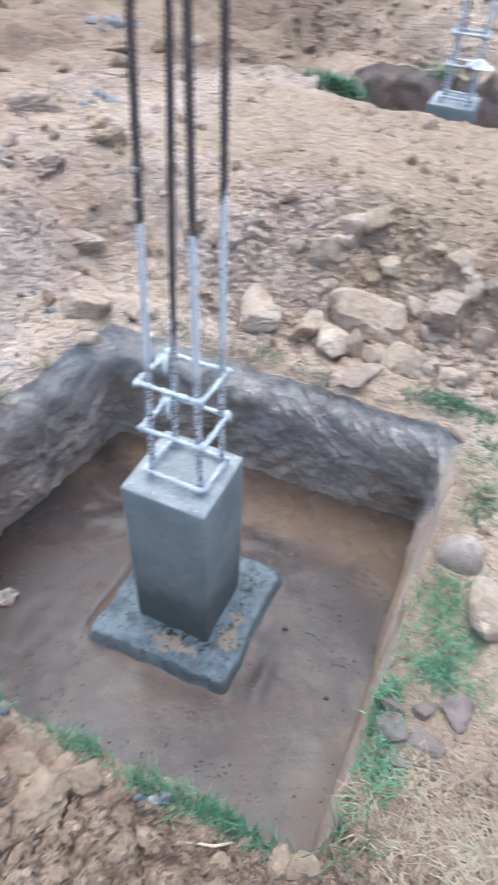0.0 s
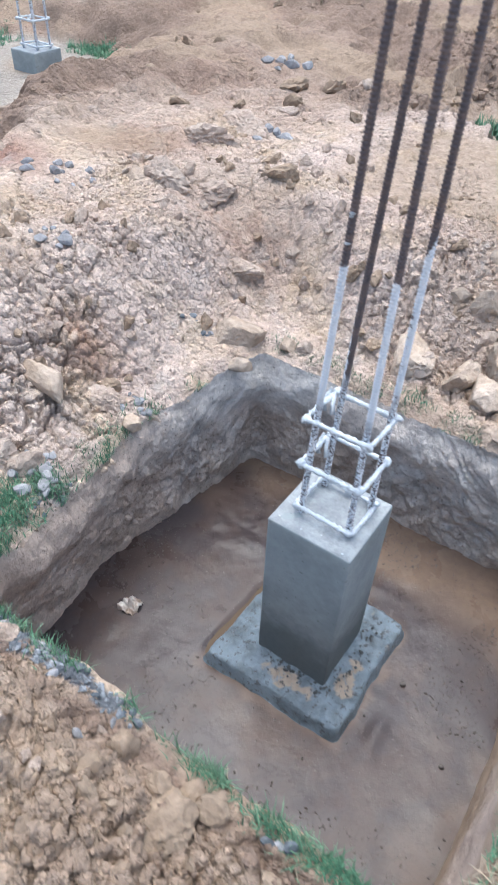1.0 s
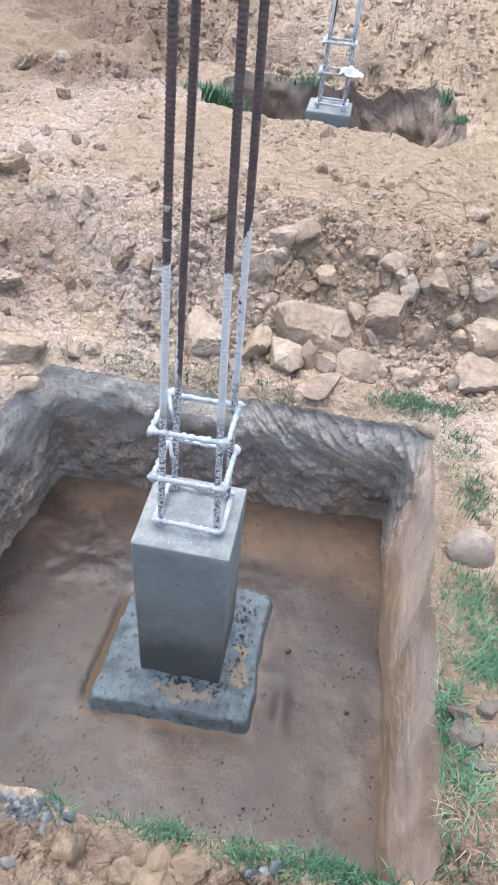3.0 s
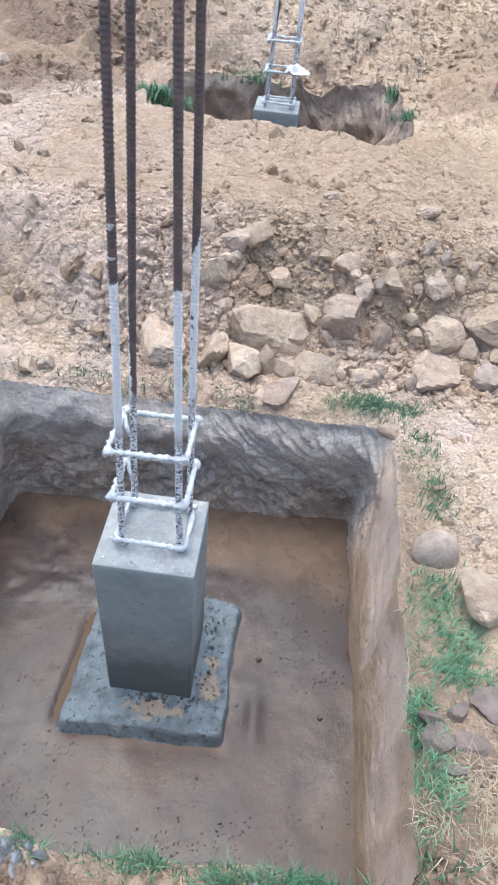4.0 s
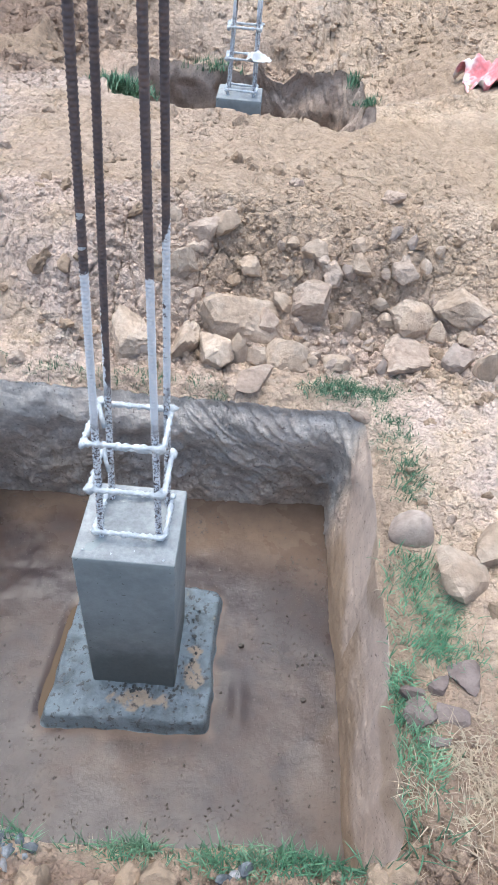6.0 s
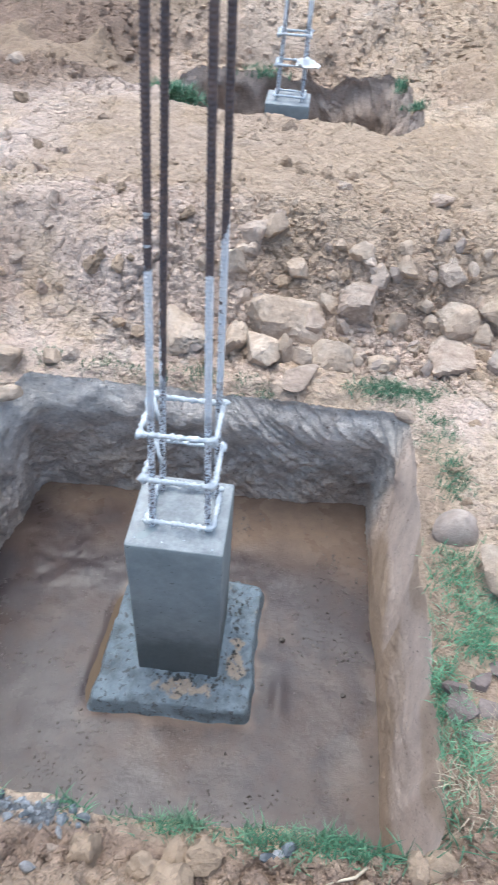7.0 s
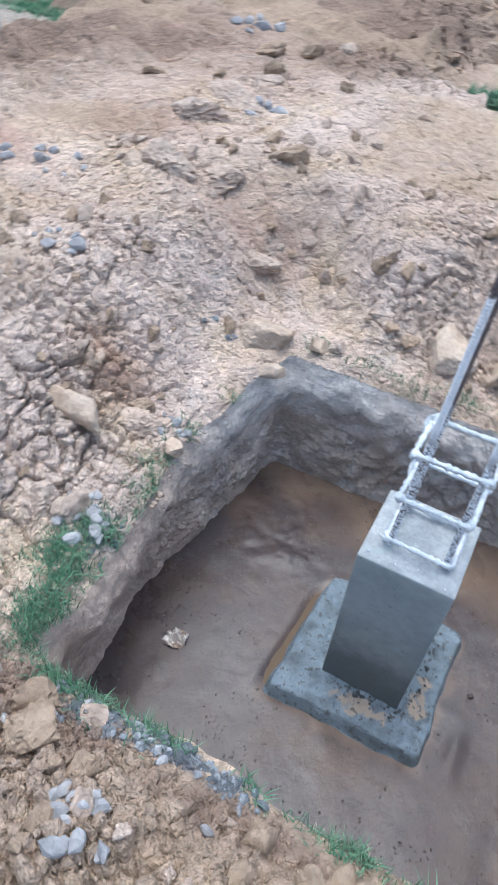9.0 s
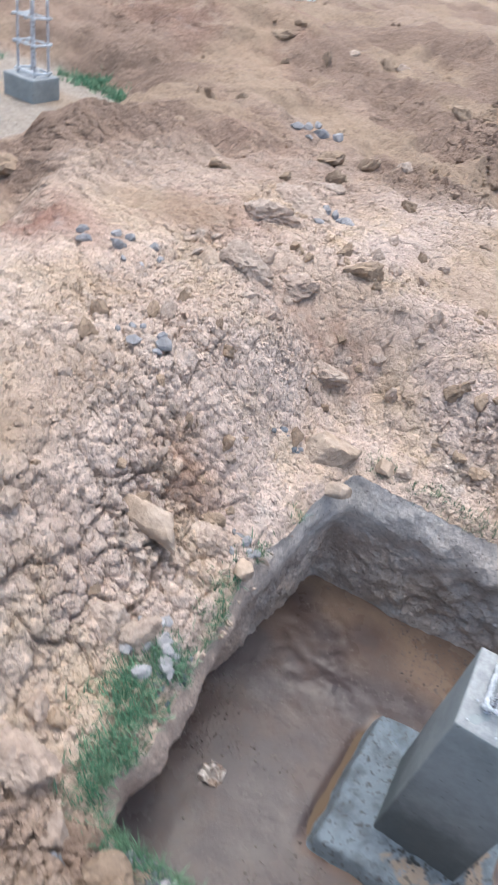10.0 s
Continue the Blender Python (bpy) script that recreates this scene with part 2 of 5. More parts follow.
def material(name, base, rough=0.85, noise_scale=30.0, spread=0.25, bump_depth=0.3, bump_scale=120.0, second=None, second_scale=4.0, metal=0.0, spec=0.5, random_piece=0.0, bump_reach=0.01, in_place=False):
    """A plain material with two scales of colour variation and fine relief, in object space."""
    m = bpy.data.materials.new(name)
    m.use_nodes = True
    n, link = m.node_tree.nodes, m.node_tree.links.new
    p = n["Principled BSDF"]
    place = n.new("ShaderNodeNewGeometry").outputs["Position"] if in_place else n.new("ShaderNodeTexCoord").outputs["Object"]
    fine = n.new("ShaderNodeTexNoise")
    fine.inputs["Scale"].default_value, fine.inputs["Detail"].default_value, fine.inputs["Roughness"].default_value = noise_scale, 5, 0.65
    link(place, fine.inputs["Vector"])
    wide = n.new("ShaderNodeTexNoise")
    wide.inputs["Scale"].default_value, wide.inputs["Detail"].default_value = second_scale, 4
    link(place, wide.inputs["Vector"])
    one = mix(n, link, (*base, 1), (*(second or base), 1), sharpen(n, link, wide.outputs[0], 0.4, 0.62))
    light = n.new("ShaderNodeMapRange")
    light.inputs["From Min"].default_value, light.inputs["From Max"].default_value = 0.25, 0.75
    light.inputs["To Min"].default_value, light.inputs["To Max"].default_value = 1 - spread, 1 + spread
    link(fine.outputs[0], light.inputs["Value"])
    colour = times(n, link, one, light.outputs[0])
    if random_piece:
        info = n.new("ShaderNodeObjectInfo")
        vary = n.new("ShaderNodeMapRange")
        vary.inputs["To Min"].default_value, vary.inputs["To Max"].default_value = 1 - random_piece, 1 + random_piece
        link(info.outputs["Random"], vary.inputs["Value"])
        colour = times(n, link, colour, vary.outputs[0])
        geometry = n.new("ShaderNodeNewGeometry")
        island = n.new("ShaderNodeMapRange")
        island.inputs["To Min"].default_value, island.inputs["To Max"].default_value = 1 - random_piece, 1 + random_piece
        link(geometry.outputs["Random Per Island"], island.inputs["Value"])
        colour = times(n, link, colour, island.outputs[0])
    link(colour, p.inputs["Base Color"])
    p.inputs["Roughness"].default_value, p.inputs["Metallic"].default_value = rough, metal
    p.inputs["Specular IOR Level"].default_value = spec
    relief = n.new("ShaderNodeTexNoise")
    relief.inputs["Scale"].default_value, relief.inputs["Detail"].default_value, relief.inputs["Roughness"].default_value = bump_scale, 6, 0.7
    link(place, relief.inputs["Vector"])
    b = n.new("ShaderNodeBump")
    b.inputs["Strength"].default_value, b.inputs["Distance"].default_value = bump_depth, bump_reach
    link(relief.outputs[0], b.inputs["Height"])
    link(b.outputs[0], p.inputs["Normal"])
    return m


def mix(n, link, a, b, factor):
    node = n.new("ShaderNodeMix")
    node.data_type = "RGBA"
    for socket, value in ((node.inputs[6], a), (node.inputs[7], b), (node.inputs[0], factor)):
        if isinstance(value, (tuple, float, int)):
            socket.default_value = value
        else:
            link(value, socket)
    return node.outputs[2]


def times(n, link, colour, value):
    node = n.new("ShaderNodeVectorMath")
    node.operation = "SCALE"
    link(colour, node.inputs[0])
    link(value, node.inputs["Scale"])
    return node.outputs[0]


def sharpen(n, link, value, lo, hi):
    node = n.new("ShaderNodeMapRange")
    node.interpolation_type = "SMOOTHSTEP"
    node.inputs["From Min"].default_value, node.inputs["From Max"].default_value = lo, hi
    link(value, node.inputs["Value"])
    return node.outputs[0]


def textured(n, link, place, scale, detail=4, rough=0.6):
    node = n.new("ShaderNodeTexNoise")
    node.inputs["Scale"].default_value, node.inputs["Detail"].default_value, node.inputs["Roughness"].default_value = scale, detail, rough
    link(place, node.inputs["Vector"])
    return node.outputs[0]


def attribute(n, name):
    node = n.new("ShaderNodeAttribute")
    node.attribute_name = name
    return node.outputs["Fac"]


def math_node(n, link, operation, a, b):
    node = n.new("ShaderNodeMath")
    node.operation = operation
    for socket, value in zip(node.inputs, (a, b)):
        if isinstance(value, (float, int)):
            socket.default_value = value
        else:
            link(value, socket)
    return node.outputs[0]


def relief(n, link, p, place, scales, share=None):
    """Stacked fine bump: (scale, strength, distance)."""
    last = None
    for scale, strength, distance in scales:
        b = n.new("ShaderNodeBump")
        b.inputs["Strength"].default_value, b.inputs["Distance"].default_value = strength, distance
        link(textured(n, link, place, scale, 6, 0.7), b.inputs["Height"])
        if share:
            link(math_node(n, link, "MULTIPLY", strength, share), b.inputs["Strength"])
        if last:
            link(last, b.inputs["Normal"])
        last = b.outputs[0]
    link(last, p.inputs["Normal"])


def grit(n, link, p, place, layers, calm=None, cracks=()):
    """Crumbs packed side by side: rounded cells with sharp joints, in patches. (scale, strength, distance)."""
    last = p.inputs["Normal"].links[0].from_socket
    warp = n.new("ShaderNodeTexNoise")
    warp.inputs["Scale"].default_value, warp.inputs["Detail"].default_value = 40, 3
    link(place, warp.inputs["Vector"])
    moved = n.new("ShaderNodeVectorMath")
    moved.operation = "MULTIPLY_ADD"
    link(warp.outputs["Color"], moved.inputs[0])
    moved.inputs[1].default_value = (0.012, 0.012, 0.012)
    link(place, moved.inputs[2])
    cell = None
    for k, (scale, strength, distance) in enumerate(layers):
        lumps = n.new("ShaderNodeTexVoronoi")
        lumps.inputs["Scale"].default_value = scale
        link(moved.outputs[0], lumps.inputs["Vector"])
        b = n.new("ShaderNodeBump")
        b.invert = True
        b.inputs["Distance"].default_value = distance
        patch = sharpen(n, link, textured(n, link, place, 4.0 + 3 * k, 4), 0.36, 0.58)
        amount = math_node(n, link, "MULTIPLY", strength, math_node(n, link, "ADD", 0.12, patch))
        if calm:
            amount = math_node(n, link, "MULTIPLY", amount, math_node(n, link, "SUBTRACT", 1.0, math_node(n, link, "MULTIPLY", 0.7, calm)))
        link(amount, b.inputs["Strength"])
        link(lumps.outputs["Distance"], b.inputs["Height"])
        link(last, b.inputs["Normal"])
        last = b.outputs[0]
        cell = cell or lumps.outputs["Color"]
    # drying cracks between the crumbs
    for scale, strength, distance in cracks:
        lines = n.new("ShaderNodeTexVoronoi")
        lines.feature = "DISTANCE_TO_EDGE"
        lines.inputs["Scale"].default_value = scale
        link(moved.outputs[0], lines.inputs["Vector"])
        b = n.new("ShaderNodeBump")
        b.inputs["Strength"].default_value, b.inputs["Distance"].default_value = strength, distance
        link(sharpen(n, link, lines.outputs["Distance"], 0.0, 0.10), b.inputs["Height"])
        link(last, b.inputs["Normal"])
        last = b.outputs[0]
    link(last, p.inputs["Normal"])
    return cell


def soil_material():
    """Dug clay soil: tan, pinkish and red-brown patches, pale grey crumbs, sand by its own zone."""
    m = bpy.data.materials.new("dug_soil")
    m.use_nodes = True
    n, link = m.node_tree.nodes, m.node_tree.links.new
    p = n["Principled BSDF"]
    place = n.new("ShaderNodeTexCoord").outputs["Object"]
    tan, ochre, pink, red, grey = (0.615, 0.487, 0.362, 1), (0.555, 0.418, 0.287, 1), (0.645, 0.522, 0.445, 1), (0.33, 0.178, 0.132, 1), (0.52, 0.48, 0.44, 1)
    c = mix(n, link, tan, ochre, sharpen(n, link, textured(n, link, place, 2.3), 0.42, 0.68))
    pinkness = math_node(n, link, "MULTIPLY", attribute(n, "pink"), sharpen(n, link, textured(n, link, place, 3.1, 5), 0.30, 0.55))
    c = mix(n, link, c, pink, pinkness)
    c = mix(n, link, c, (0.42, 0.295, 0.215, 1), math_node(n, link, "MULTIPLY", 0.35, sharpen(n, link, textured(n, link, place, 1.3, 8, 0.7), 0.48, 0.62)))
    redness = math_node(n, link, "MULTIPLY", attribute(n, "red"), sharpen(n, link, textured(n, link, place, 5.5, 5), 0.30, 0.54))
    c = mix(n, link, c, red, redness)
    c = mix(n, link, c, grey, math_node(n, link, "MULTIPLY", 0.45, sharpen(n, link, textured(n, link, place, 7.5, 6), 0.56, 0.72)))
    c = mix(n, link, c, (0.38, 0.335, 0.285, 1), math_node(n, link, "MULTIPLY", 0.95, attribute(n, "sand")))
    c = mix(n, link, c, (0.285, 0.205, 0.155, 1), math_node(n, link, "MULTIPLY", 0.82, attribute(n, "turf")))
    c = mix(n, link, c, (0.36, 0.270, 0.190, 1), math_node(n, link, "MULTIPLY", 0.72, attribute(n, "dust")))
    broken = math_node(n, link, "MULTIPLY", attribute(n, "shale"), sharpen(n, link, textured(n, link, place, 24, 4), 0.36, 0.50))
    c = mix(n, link, c, (0.17, 0.18, 0.195, 1), broken)
    grain = n.new("ShaderNodeMapRange")
    grain.inputs["From Min"].default_value, grain.inputs["From Max"].default_value = 0.25, 0.75
    grain.inputs["To Min"].default_value, grain.inputs["To Max"].default_value = 0.70, 1.28
    link(textured(n, link, place, 55, 7, 0.75), grain.inputs["Value"])
    p.inputs["Roughness"].default_value = 0.95
    p.inputs["Specular IOR Level"].default_value = 0.2
    relief(n, link, p, place, ((13, 0.15, 0.05), (45, 0.4, 0.02), (95, 0.6, 0.012), (230, 0.7, 0.006)))
    cell = grit(n, link, p, place, ((34, 0.42, 0.026), (78, 0.5, 0.013), (170, 0.5, 0.006)), attribute(n, "dust"), ((22, 0.4, 0.012), (50, 0.45, 0.008)))
    split = n.new("ShaderNodeSeparateColor")
    link(cell, split.inputs[0])
    crumb = n.new("ShaderNodeMapRange")
    crumb.inputs["To Min"].default_value, crumb.inputs["To Max"].default_value = 0.90, 1.10
    link(split.outputs[0], crumb.inputs["Value"])
    link(times(n, link, times(n, link, c, grain.outputs[0]), crumb.outputs[0]), p.inputs["Base Color"])
    return m


def wall_material():
    """Cut clay: grey and brown beds with smears, brightened under the rim, darker with depth in pit 2."""
    m = bpy.data.materials.new("cut_clay")
    m.use_nodes = True
    n, link = m.node_tree.nodes, m.node_tree.links.new
    p = n["Principled BSDF"]
    place = n.new("ShaderNodeTexCoord").outputs["Object"]
    c = mix(n, link, (0.50, 0.46, 0.425, 1), (0.48, 0.405, 0.34, 1), sharpen(n, link, textured(n, link, place, 3.6, 5), 0.42, 0.66))
    c = mix(n, link, c, (0.51, 0.505, 0.49, 1), sharpen(n, link, textured(n, link, place, 4.7, 5), 0.50, 0.68))
    # pale grey upper bed; the daylight on the lip is painted into it too
    c = mix(n, link, c, (0.73, 0.68, 0.625, 1), math_node(n, link, "MULTIPLY", 0.9, attribute(n, "lit_bed")))
    c = mix(n, link, c, (0.56, 0.44, 0.355, 1), math_node(n, link, "MULTIPLY", 0.85, attribute(n, "brown")))
    c = mix(n, link, c, (0.57, 0.455, 0.375, 1), math_node(n, link, "MULTIPLY", 0.9, attribute(n, "pale")))
    c = mix(n, link, c, (0.36, 0.255, 0.165, 1), math_node(n, link, "MULTIPLY", 0.75, attribute(n, "silt")))
    # darker brown with depth, on the second pit's sides only
    c = mix(n, link, c, (0.27, 0.175, 0.105, 1), math_node(n, link, "MULTIPLY", 0.8, attribute(n, "low_tone")))
    c = mix(n, link, c, (0.17, 0.13, 0.105, 1), math_node(n, link, "MULTIPLY", 0.7, sharpen(n, link, textured(n, link, place, 85, 3), 0.62, 0.70)))
    grain = n.new("ShaderNodeMapRange")
    grain.inputs["From Min"].default_value, grain.inputs["From Max"].default_value = 0.25, 0.75
    grain.inputs["To Min"].default_value, grain.inputs["To Max"].default_value = 0.66, 1.34
    link(textured(n, link, place, 60, 8, 0.75), grain.inputs["Value"])
    calm = math_node(n, link, "ADD", 1.0, math_node(n, link, "MULTIPLY", attribute(n, "coarse"), math_node(n, link, "SUBTRACT", grain.outputs[0], 1.0)))
    blotch = n.new("ShaderNodeMapRange")
    blotch.inputs["From Min"].default_value, blotch.inputs["From Max"].default_value = 0.3, 0.7
    blotch.inputs["To Min"].default_value, blotch.inputs["To Max"].default_value = 0.84, 1.14
    link(textured(n, link, place, 9, 4, 0.6), blotch.inputs["Value"])
    link(times(n, link, times(n, link, c, calm), blotch.outputs[0]), p.inputs["Base Color"])
    p.inputs["Roughness"].default_value = 0.8
    p.inputs["Specular IOR Level"].default_value = 0.3
    relief(n, link, p, place, ((28, 0.4, 0.02), (90, 0.7, 0.012), (220, 0.8, 0.006)), attribute(n, "coarse"))
    grit(n, link, p, place, ((60, 0.3, 0.009), (150, 0.45, 0.005)), math_node(n, link, "SUBTRACT", 1.0, attribute(n, "coarse")))
    return m


def mud_material():
    """Smooth wet mud with patches of standing film and an ochre rim."""
    m = bpy.data.materials.new("wet_mud")
    m.use_nodes = True
    n, link = m.node_tree.nodes, m.node_tree.links.new
    p = n["Principled BSDF"]
    place = n.new("ShaderNodeTexCoord").outputs["Object"]
    c = mix(n, link, (0.053, 0.0425, 0.0435, 1), (0.063, 0.044, 0.0385, 1), sharpen(n, link, textured(n, link, place, 3.6, 6, 0.65), 0.44, 0.60))
    c = mix(n, link, c, (0.20, 0.142, 0.102, 1), math_node(n, link, "MULTIPLY", 0.85, attribute(n, "ochre")))
    c = mix(n, link, c, (0.075, 0.06, 0.052, 1), math_node(n, link, "MULTIPLY", 0.8, sharpen(n, link, textured(n, link, place, 70, 3), 0.66, 0.74)))
    grain = n.new("ShaderNodeMapRange")
    grain.inputs["From Min"].default_value, grain.inputs["From Max"].default_value = 0.25, 0.75
    grain.inputs["To Min"].default_value, grain.inputs["To Max"].default_value = 0.78, 1.24
    link(textured(n, link, place, 18, 6, 0.7), grain.inputs["Value"])
    link(times(n, link, c, grain.outputs[0]), p.inputs["Base Color"])
    wet = n.new("ShaderNodeMapRange")
    wet.inputs["From Min"].default_value, wet.inputs["From Max"].default_value = 0.35, 0.65
    wet.inputs["To Min"].default_value, wet.inputs["To Max"].default_value = 0.17, 0.42
    link(textured(n, link, place, 4.5, 5), wet.inputs["Value"])
    link(wet.outputs[0], p.inputs["Roughness"])
    p.inputs["Specular IOR Level"].default_value = 0.37
    relief(n, link, p, place, ((9, 0.05, 0.02), (34, 0.15, 0.010), (120, 0.2, 0.005), (260, 0.12, 0.002)))
    return m


def bar_material(name, at, top, slant, share, side_gain):
    """Ribbed steel, rust-brown, with white paint from the cage up to a ragged edge."""
    m = bpy.data.materials.new(name)
    m.use_nodes = True
    n, link = m.node_tree.nodes, m.node_tree.links.new
    p = n["Principled BSDF"]
    place = n.new("ShaderNodeTexCoord").outputs["Object"]
    split = n.new("ShaderNodeSeparateXYZ")
    link(place, split.inputs[0])
    steel = mix(n, link, (0.105, 0.088, 0.092, 1), (0.150, 0.113, 0.103, 1), sharpen(n, link, textured(n, link, place, 35, 5), 0.4, 0.65))
    ragged = math_node(n, link, "MULTIPLY", 0.05, textured(n, link, place, 60, 4))
    across = math_node(n, link, "SUBTRACT", split.outputs[0], at)
    side = math_node(n, link, "MULTIPLY", slant, across)
    edge = math_node(n, link, "ADD", math_node(n, link, "ADD", split.outputs[2], ragged), side)
    below = sharpen(n, link, edge, top + 0.028, top + 0.020)
    uneven = math_node(n, link, "ADD", textured(n, link, place, 75, 5, 0.7), math_node(n, link, "MULTIPLY", side_gain, across))
    kept = sharpen(n, link, uneven, share + 0.03, share - 0.03)
    # the lower stretch is only flecked
    low = sharpen(n, link, edge, 0.99, 1.06)
    flecks = sharpen(n, link, textured(n, link, place, 150, 4, 0.7), 0.40, 0.54)
    cover = math_node(n, link, "MULTIPLY", below, math_node(n, link, "MAXIMUM", math_node(n, link, "MULTIPLY", low, kept), math_node(n, link, "MULTIPLY", flecks, math_node(n, link, "SUBTRACT", 1.0, low))))
    c = mix(n, link, steel, (0.74, 0.77, 0.80, 1), cover)
    link(c, p.inputs["Base Color"])
    p.inputs["Roughness"].default_value = 0.62
    p.inputs["Specular IOR Level"].default_value = 0.4
    relief(n, link, p, place, ((150, 0.3, 0.004),))
    return m


def pad_material():
    """Wet grey mortar with smears of beige sand and dark pores."""
    m = bpy.data.materials.new("wet_mortar")
    m.use_nodes = True
    n, link = m.node_tree.nodes, m.node_tree.links.new
    p = n["Principled BSDF"]
    place = n.new("ShaderNodeTexCoord").outputs["Object"]
    c = mix(n, link, (0.168, 0.212, 0.250, 1), (0.095, 0.119, 0.139, 1), sharpen(n, link, textured(n, link, place, 13, 6), 0.42, 0.66))
    c = mix(n, link, c, (0.30, 0.245, 0.192, 1), math_node(n, link, "MULTIPLY", attribute(n, "sand"), sharpen(n, link, textured(n, link, place, 45, 5, 0.7), 0.30, 0.48)))
    c = mix(n, link, c, (0.05, 0.05, 0.052, 1), math_node(n, link, "MULTIPLY", 0.8, sharpen(n, link, textured(n, link, place, 60, 5), 0.56, 0.63)))
    link(c, p.inputs["Base Color"])
    p.inputs["Roughness"].default_value = 0.42
    relief(n, link, p, place, ((30, 0.6, 0.02), (75, 0.5, 0.008), (160, 0.4, 0.004)))
    return m


SOIL, WALL, MUD, MORTAR = soil_material(), wall_material(), mud_material(), pad_material()
PAINT = material("white_paint", (0.66, 0.70, 0.72), 0.5, 60, 0.14, 0.6, 140, (0.52, 0.56, 0.59), 40)
def shaft_material():
    """Cast concrete, blotched darker in its lower third, with small pores."""
    m = bpy.data.materials.new("cast_concrete")
    m.use_nodes = True
    n, link = m.node_tree.nodes, m.node_tree.links.new
    p = n["Principled BSDF"]
    place = n.new("ShaderNodeTexCoord").outputs["Object"]
    split = n.new("ShaderNodeSeparateXYZ")
    link(place, split.inputs[0])
    c = mix(n, link, (0.270, 0.304, 0.306, 1), (0.215, 0.248, 0.252, 1), sharpen(n, link, textured(n, link, place, 6, 5), 0.40, 0.64))
    # a ragged darker tone over the lower part
    low_tone = math_node(n, link, "ADD", split.outputs[2], math_node(n, link, "MULTIPLY", 0.34, textured(n, link, place, 7, 6, 0.65)))
    c = mix(n, link, c, (0.105, 0.126, 0.132, 1), sharpen(n, link, low_tone, 0.54, 0.32))
    c = mix(n, link, c, (0.10, 0.11, 0.11, 1), math_node(n, link, "MULTIPLY", 0.8, sharpen(n, link, textured(n, link, place, 70, 2), 0.67, 0.71)))
    grain = n.new("ShaderNodeMapRange")
    grain.inputs["From Min"].default_value, grain.inputs["From Max"].default_value = 0.25, 0.75
    grain.inputs["To Min"].default_value, grain.inputs["To Max"].default_value = 0.86, 1.14
    link(textured(n, link, place, 40, 6, 0.7), grain.inputs["Value"])
    link(times(n, link, c, grain.outputs[0]), p.inputs["Base Color"])
    p.inputs["Roughness"].default_value = 0.6
    relief(n, link, p, place, ((22, 0.15, 0.01), (160, 0.2, 0.004)))
    return m


CONCRETE = shaft_material()
# the shaft's head, a paler grey than its sides
HEAD = material("pale_head_concrete", (0.345, 0.362, 0.365), 0.6, 90, 0.22, 0.4, 160, (0.27, 0.285, 0.29), 22)
ROCK_TAN = material("tan_clay_rock", (0.425, 0.333, 0.254), 0.97, 40, 0.28, 0.9, 38, (0.475, 0.39, 0.312), 9, spec=0.15, random_piece=0.09, bump_reach=0.014, in_place=True)
ROCK_GREY = material("grey_mauve_clay_rock", (0.30, 0.243, 0.207), 0.97, 40, 0.25, 0.8, 38, (0.36, 0.302, 0.260), 9, spec=0.15, random_piece=0.07, bump_reach=0.009, in_place=True)
ROCK_MAUVE = material("dark_mauve_clay_block", (0.165, 0.132, 0.120), 0.95, 40, 0.25, 0.8, 45, (0.215, 0.178, 0.163), 14, spec=0.15, random_piece=0.08, bump_reach=0.008, in_place=True)
ROCK_BLUE = material("blue_grey_shale", (0.115, 0.130, 0.145), 0.9, 60, 0.4, 0.9, 60, (0.21, 0.222, 0.237), 30, spec=0.25, random_piece=0.25, bump_reach=0.008, in_place=True)
ROCK_PINK = material("pinkish_clay_clod", (0.43, 0.338, 0.272), 0.97, 40, 0.30, 1.0, 45, (0.465, 0.38, 0.312), 10, spec=0.15, random_piece=0.09, bump_reach=0.014, in_place=True)
PALE_SHALE = material("pale_grey_shale", (0.26, 0.260, 0.268), 0.95, 40, 0.3, 0.8, 45, (0.35, 0.342, 0.342), 14, spec=0.15, random_piece=0.12, bump_reach=0.008, in_place=True)
CLAY_CLOD = material("tan_brown_clay_clod", (0.355, 0.270, 0.195), 0.97, 40, 0.28, 1.0, 50, (0.315, 0.236, 0.170), 8, spec=0.15, random_piece=0.10, bump_reach=0.012, in_place=True)
PEBBLE = material("dark_pebble", (0.10, 0.085, 0.075), 0.6, 40, 0.3, 0.4, 150)
GRASS = material("green_grass", (0.10, 0.218, 0.128), 0.6, 30, 0.35, 0.1, 80, (0.155, 0.265, 0.165), 14, spec=0.3, random_piece=0.3)
STRAW = material("dry_grass", (0.45, 0.385, 0.29), 0.8, 40, 0.3, 0.1, 80, (0.42, 0.34, 0.25), 20, spec=0.2)
PLASTIC = material("dirty_clear_plastic", (0.60, 0.56, 0.52), 0.3, 12, 0.35, 0.3, 60, (0.26, 0.20, 0.16), 25)
CLOTH = material("pink_cloth", (0.72, 0.26, 0.28), 0.9, 60, 0.2, 0.3, 300, (0.82, 0.72, 0.70), 14)
PAPER = material("white_sack_paper", (0.80, 0.80, 0.79), 0.8, 30, 0.08, 0.2, 60)
WATER = bpy.data.materials.new("muddy_water")
WATER.use_nodes = True
WATER.node_tree.nodes["Principled BSDF"].inputs["Base Color"].default_value = (0.098, 0.068, 0.043, 1)
WATER.node_tree.nodes["Principled BSDF"].inputs["Roughness"].default_value = 0.4
WATER.node_tree.nodes["Principled BSDF"].inputs["Specular IOR Level"].default_value = 0.1

# ---- building helpers ----


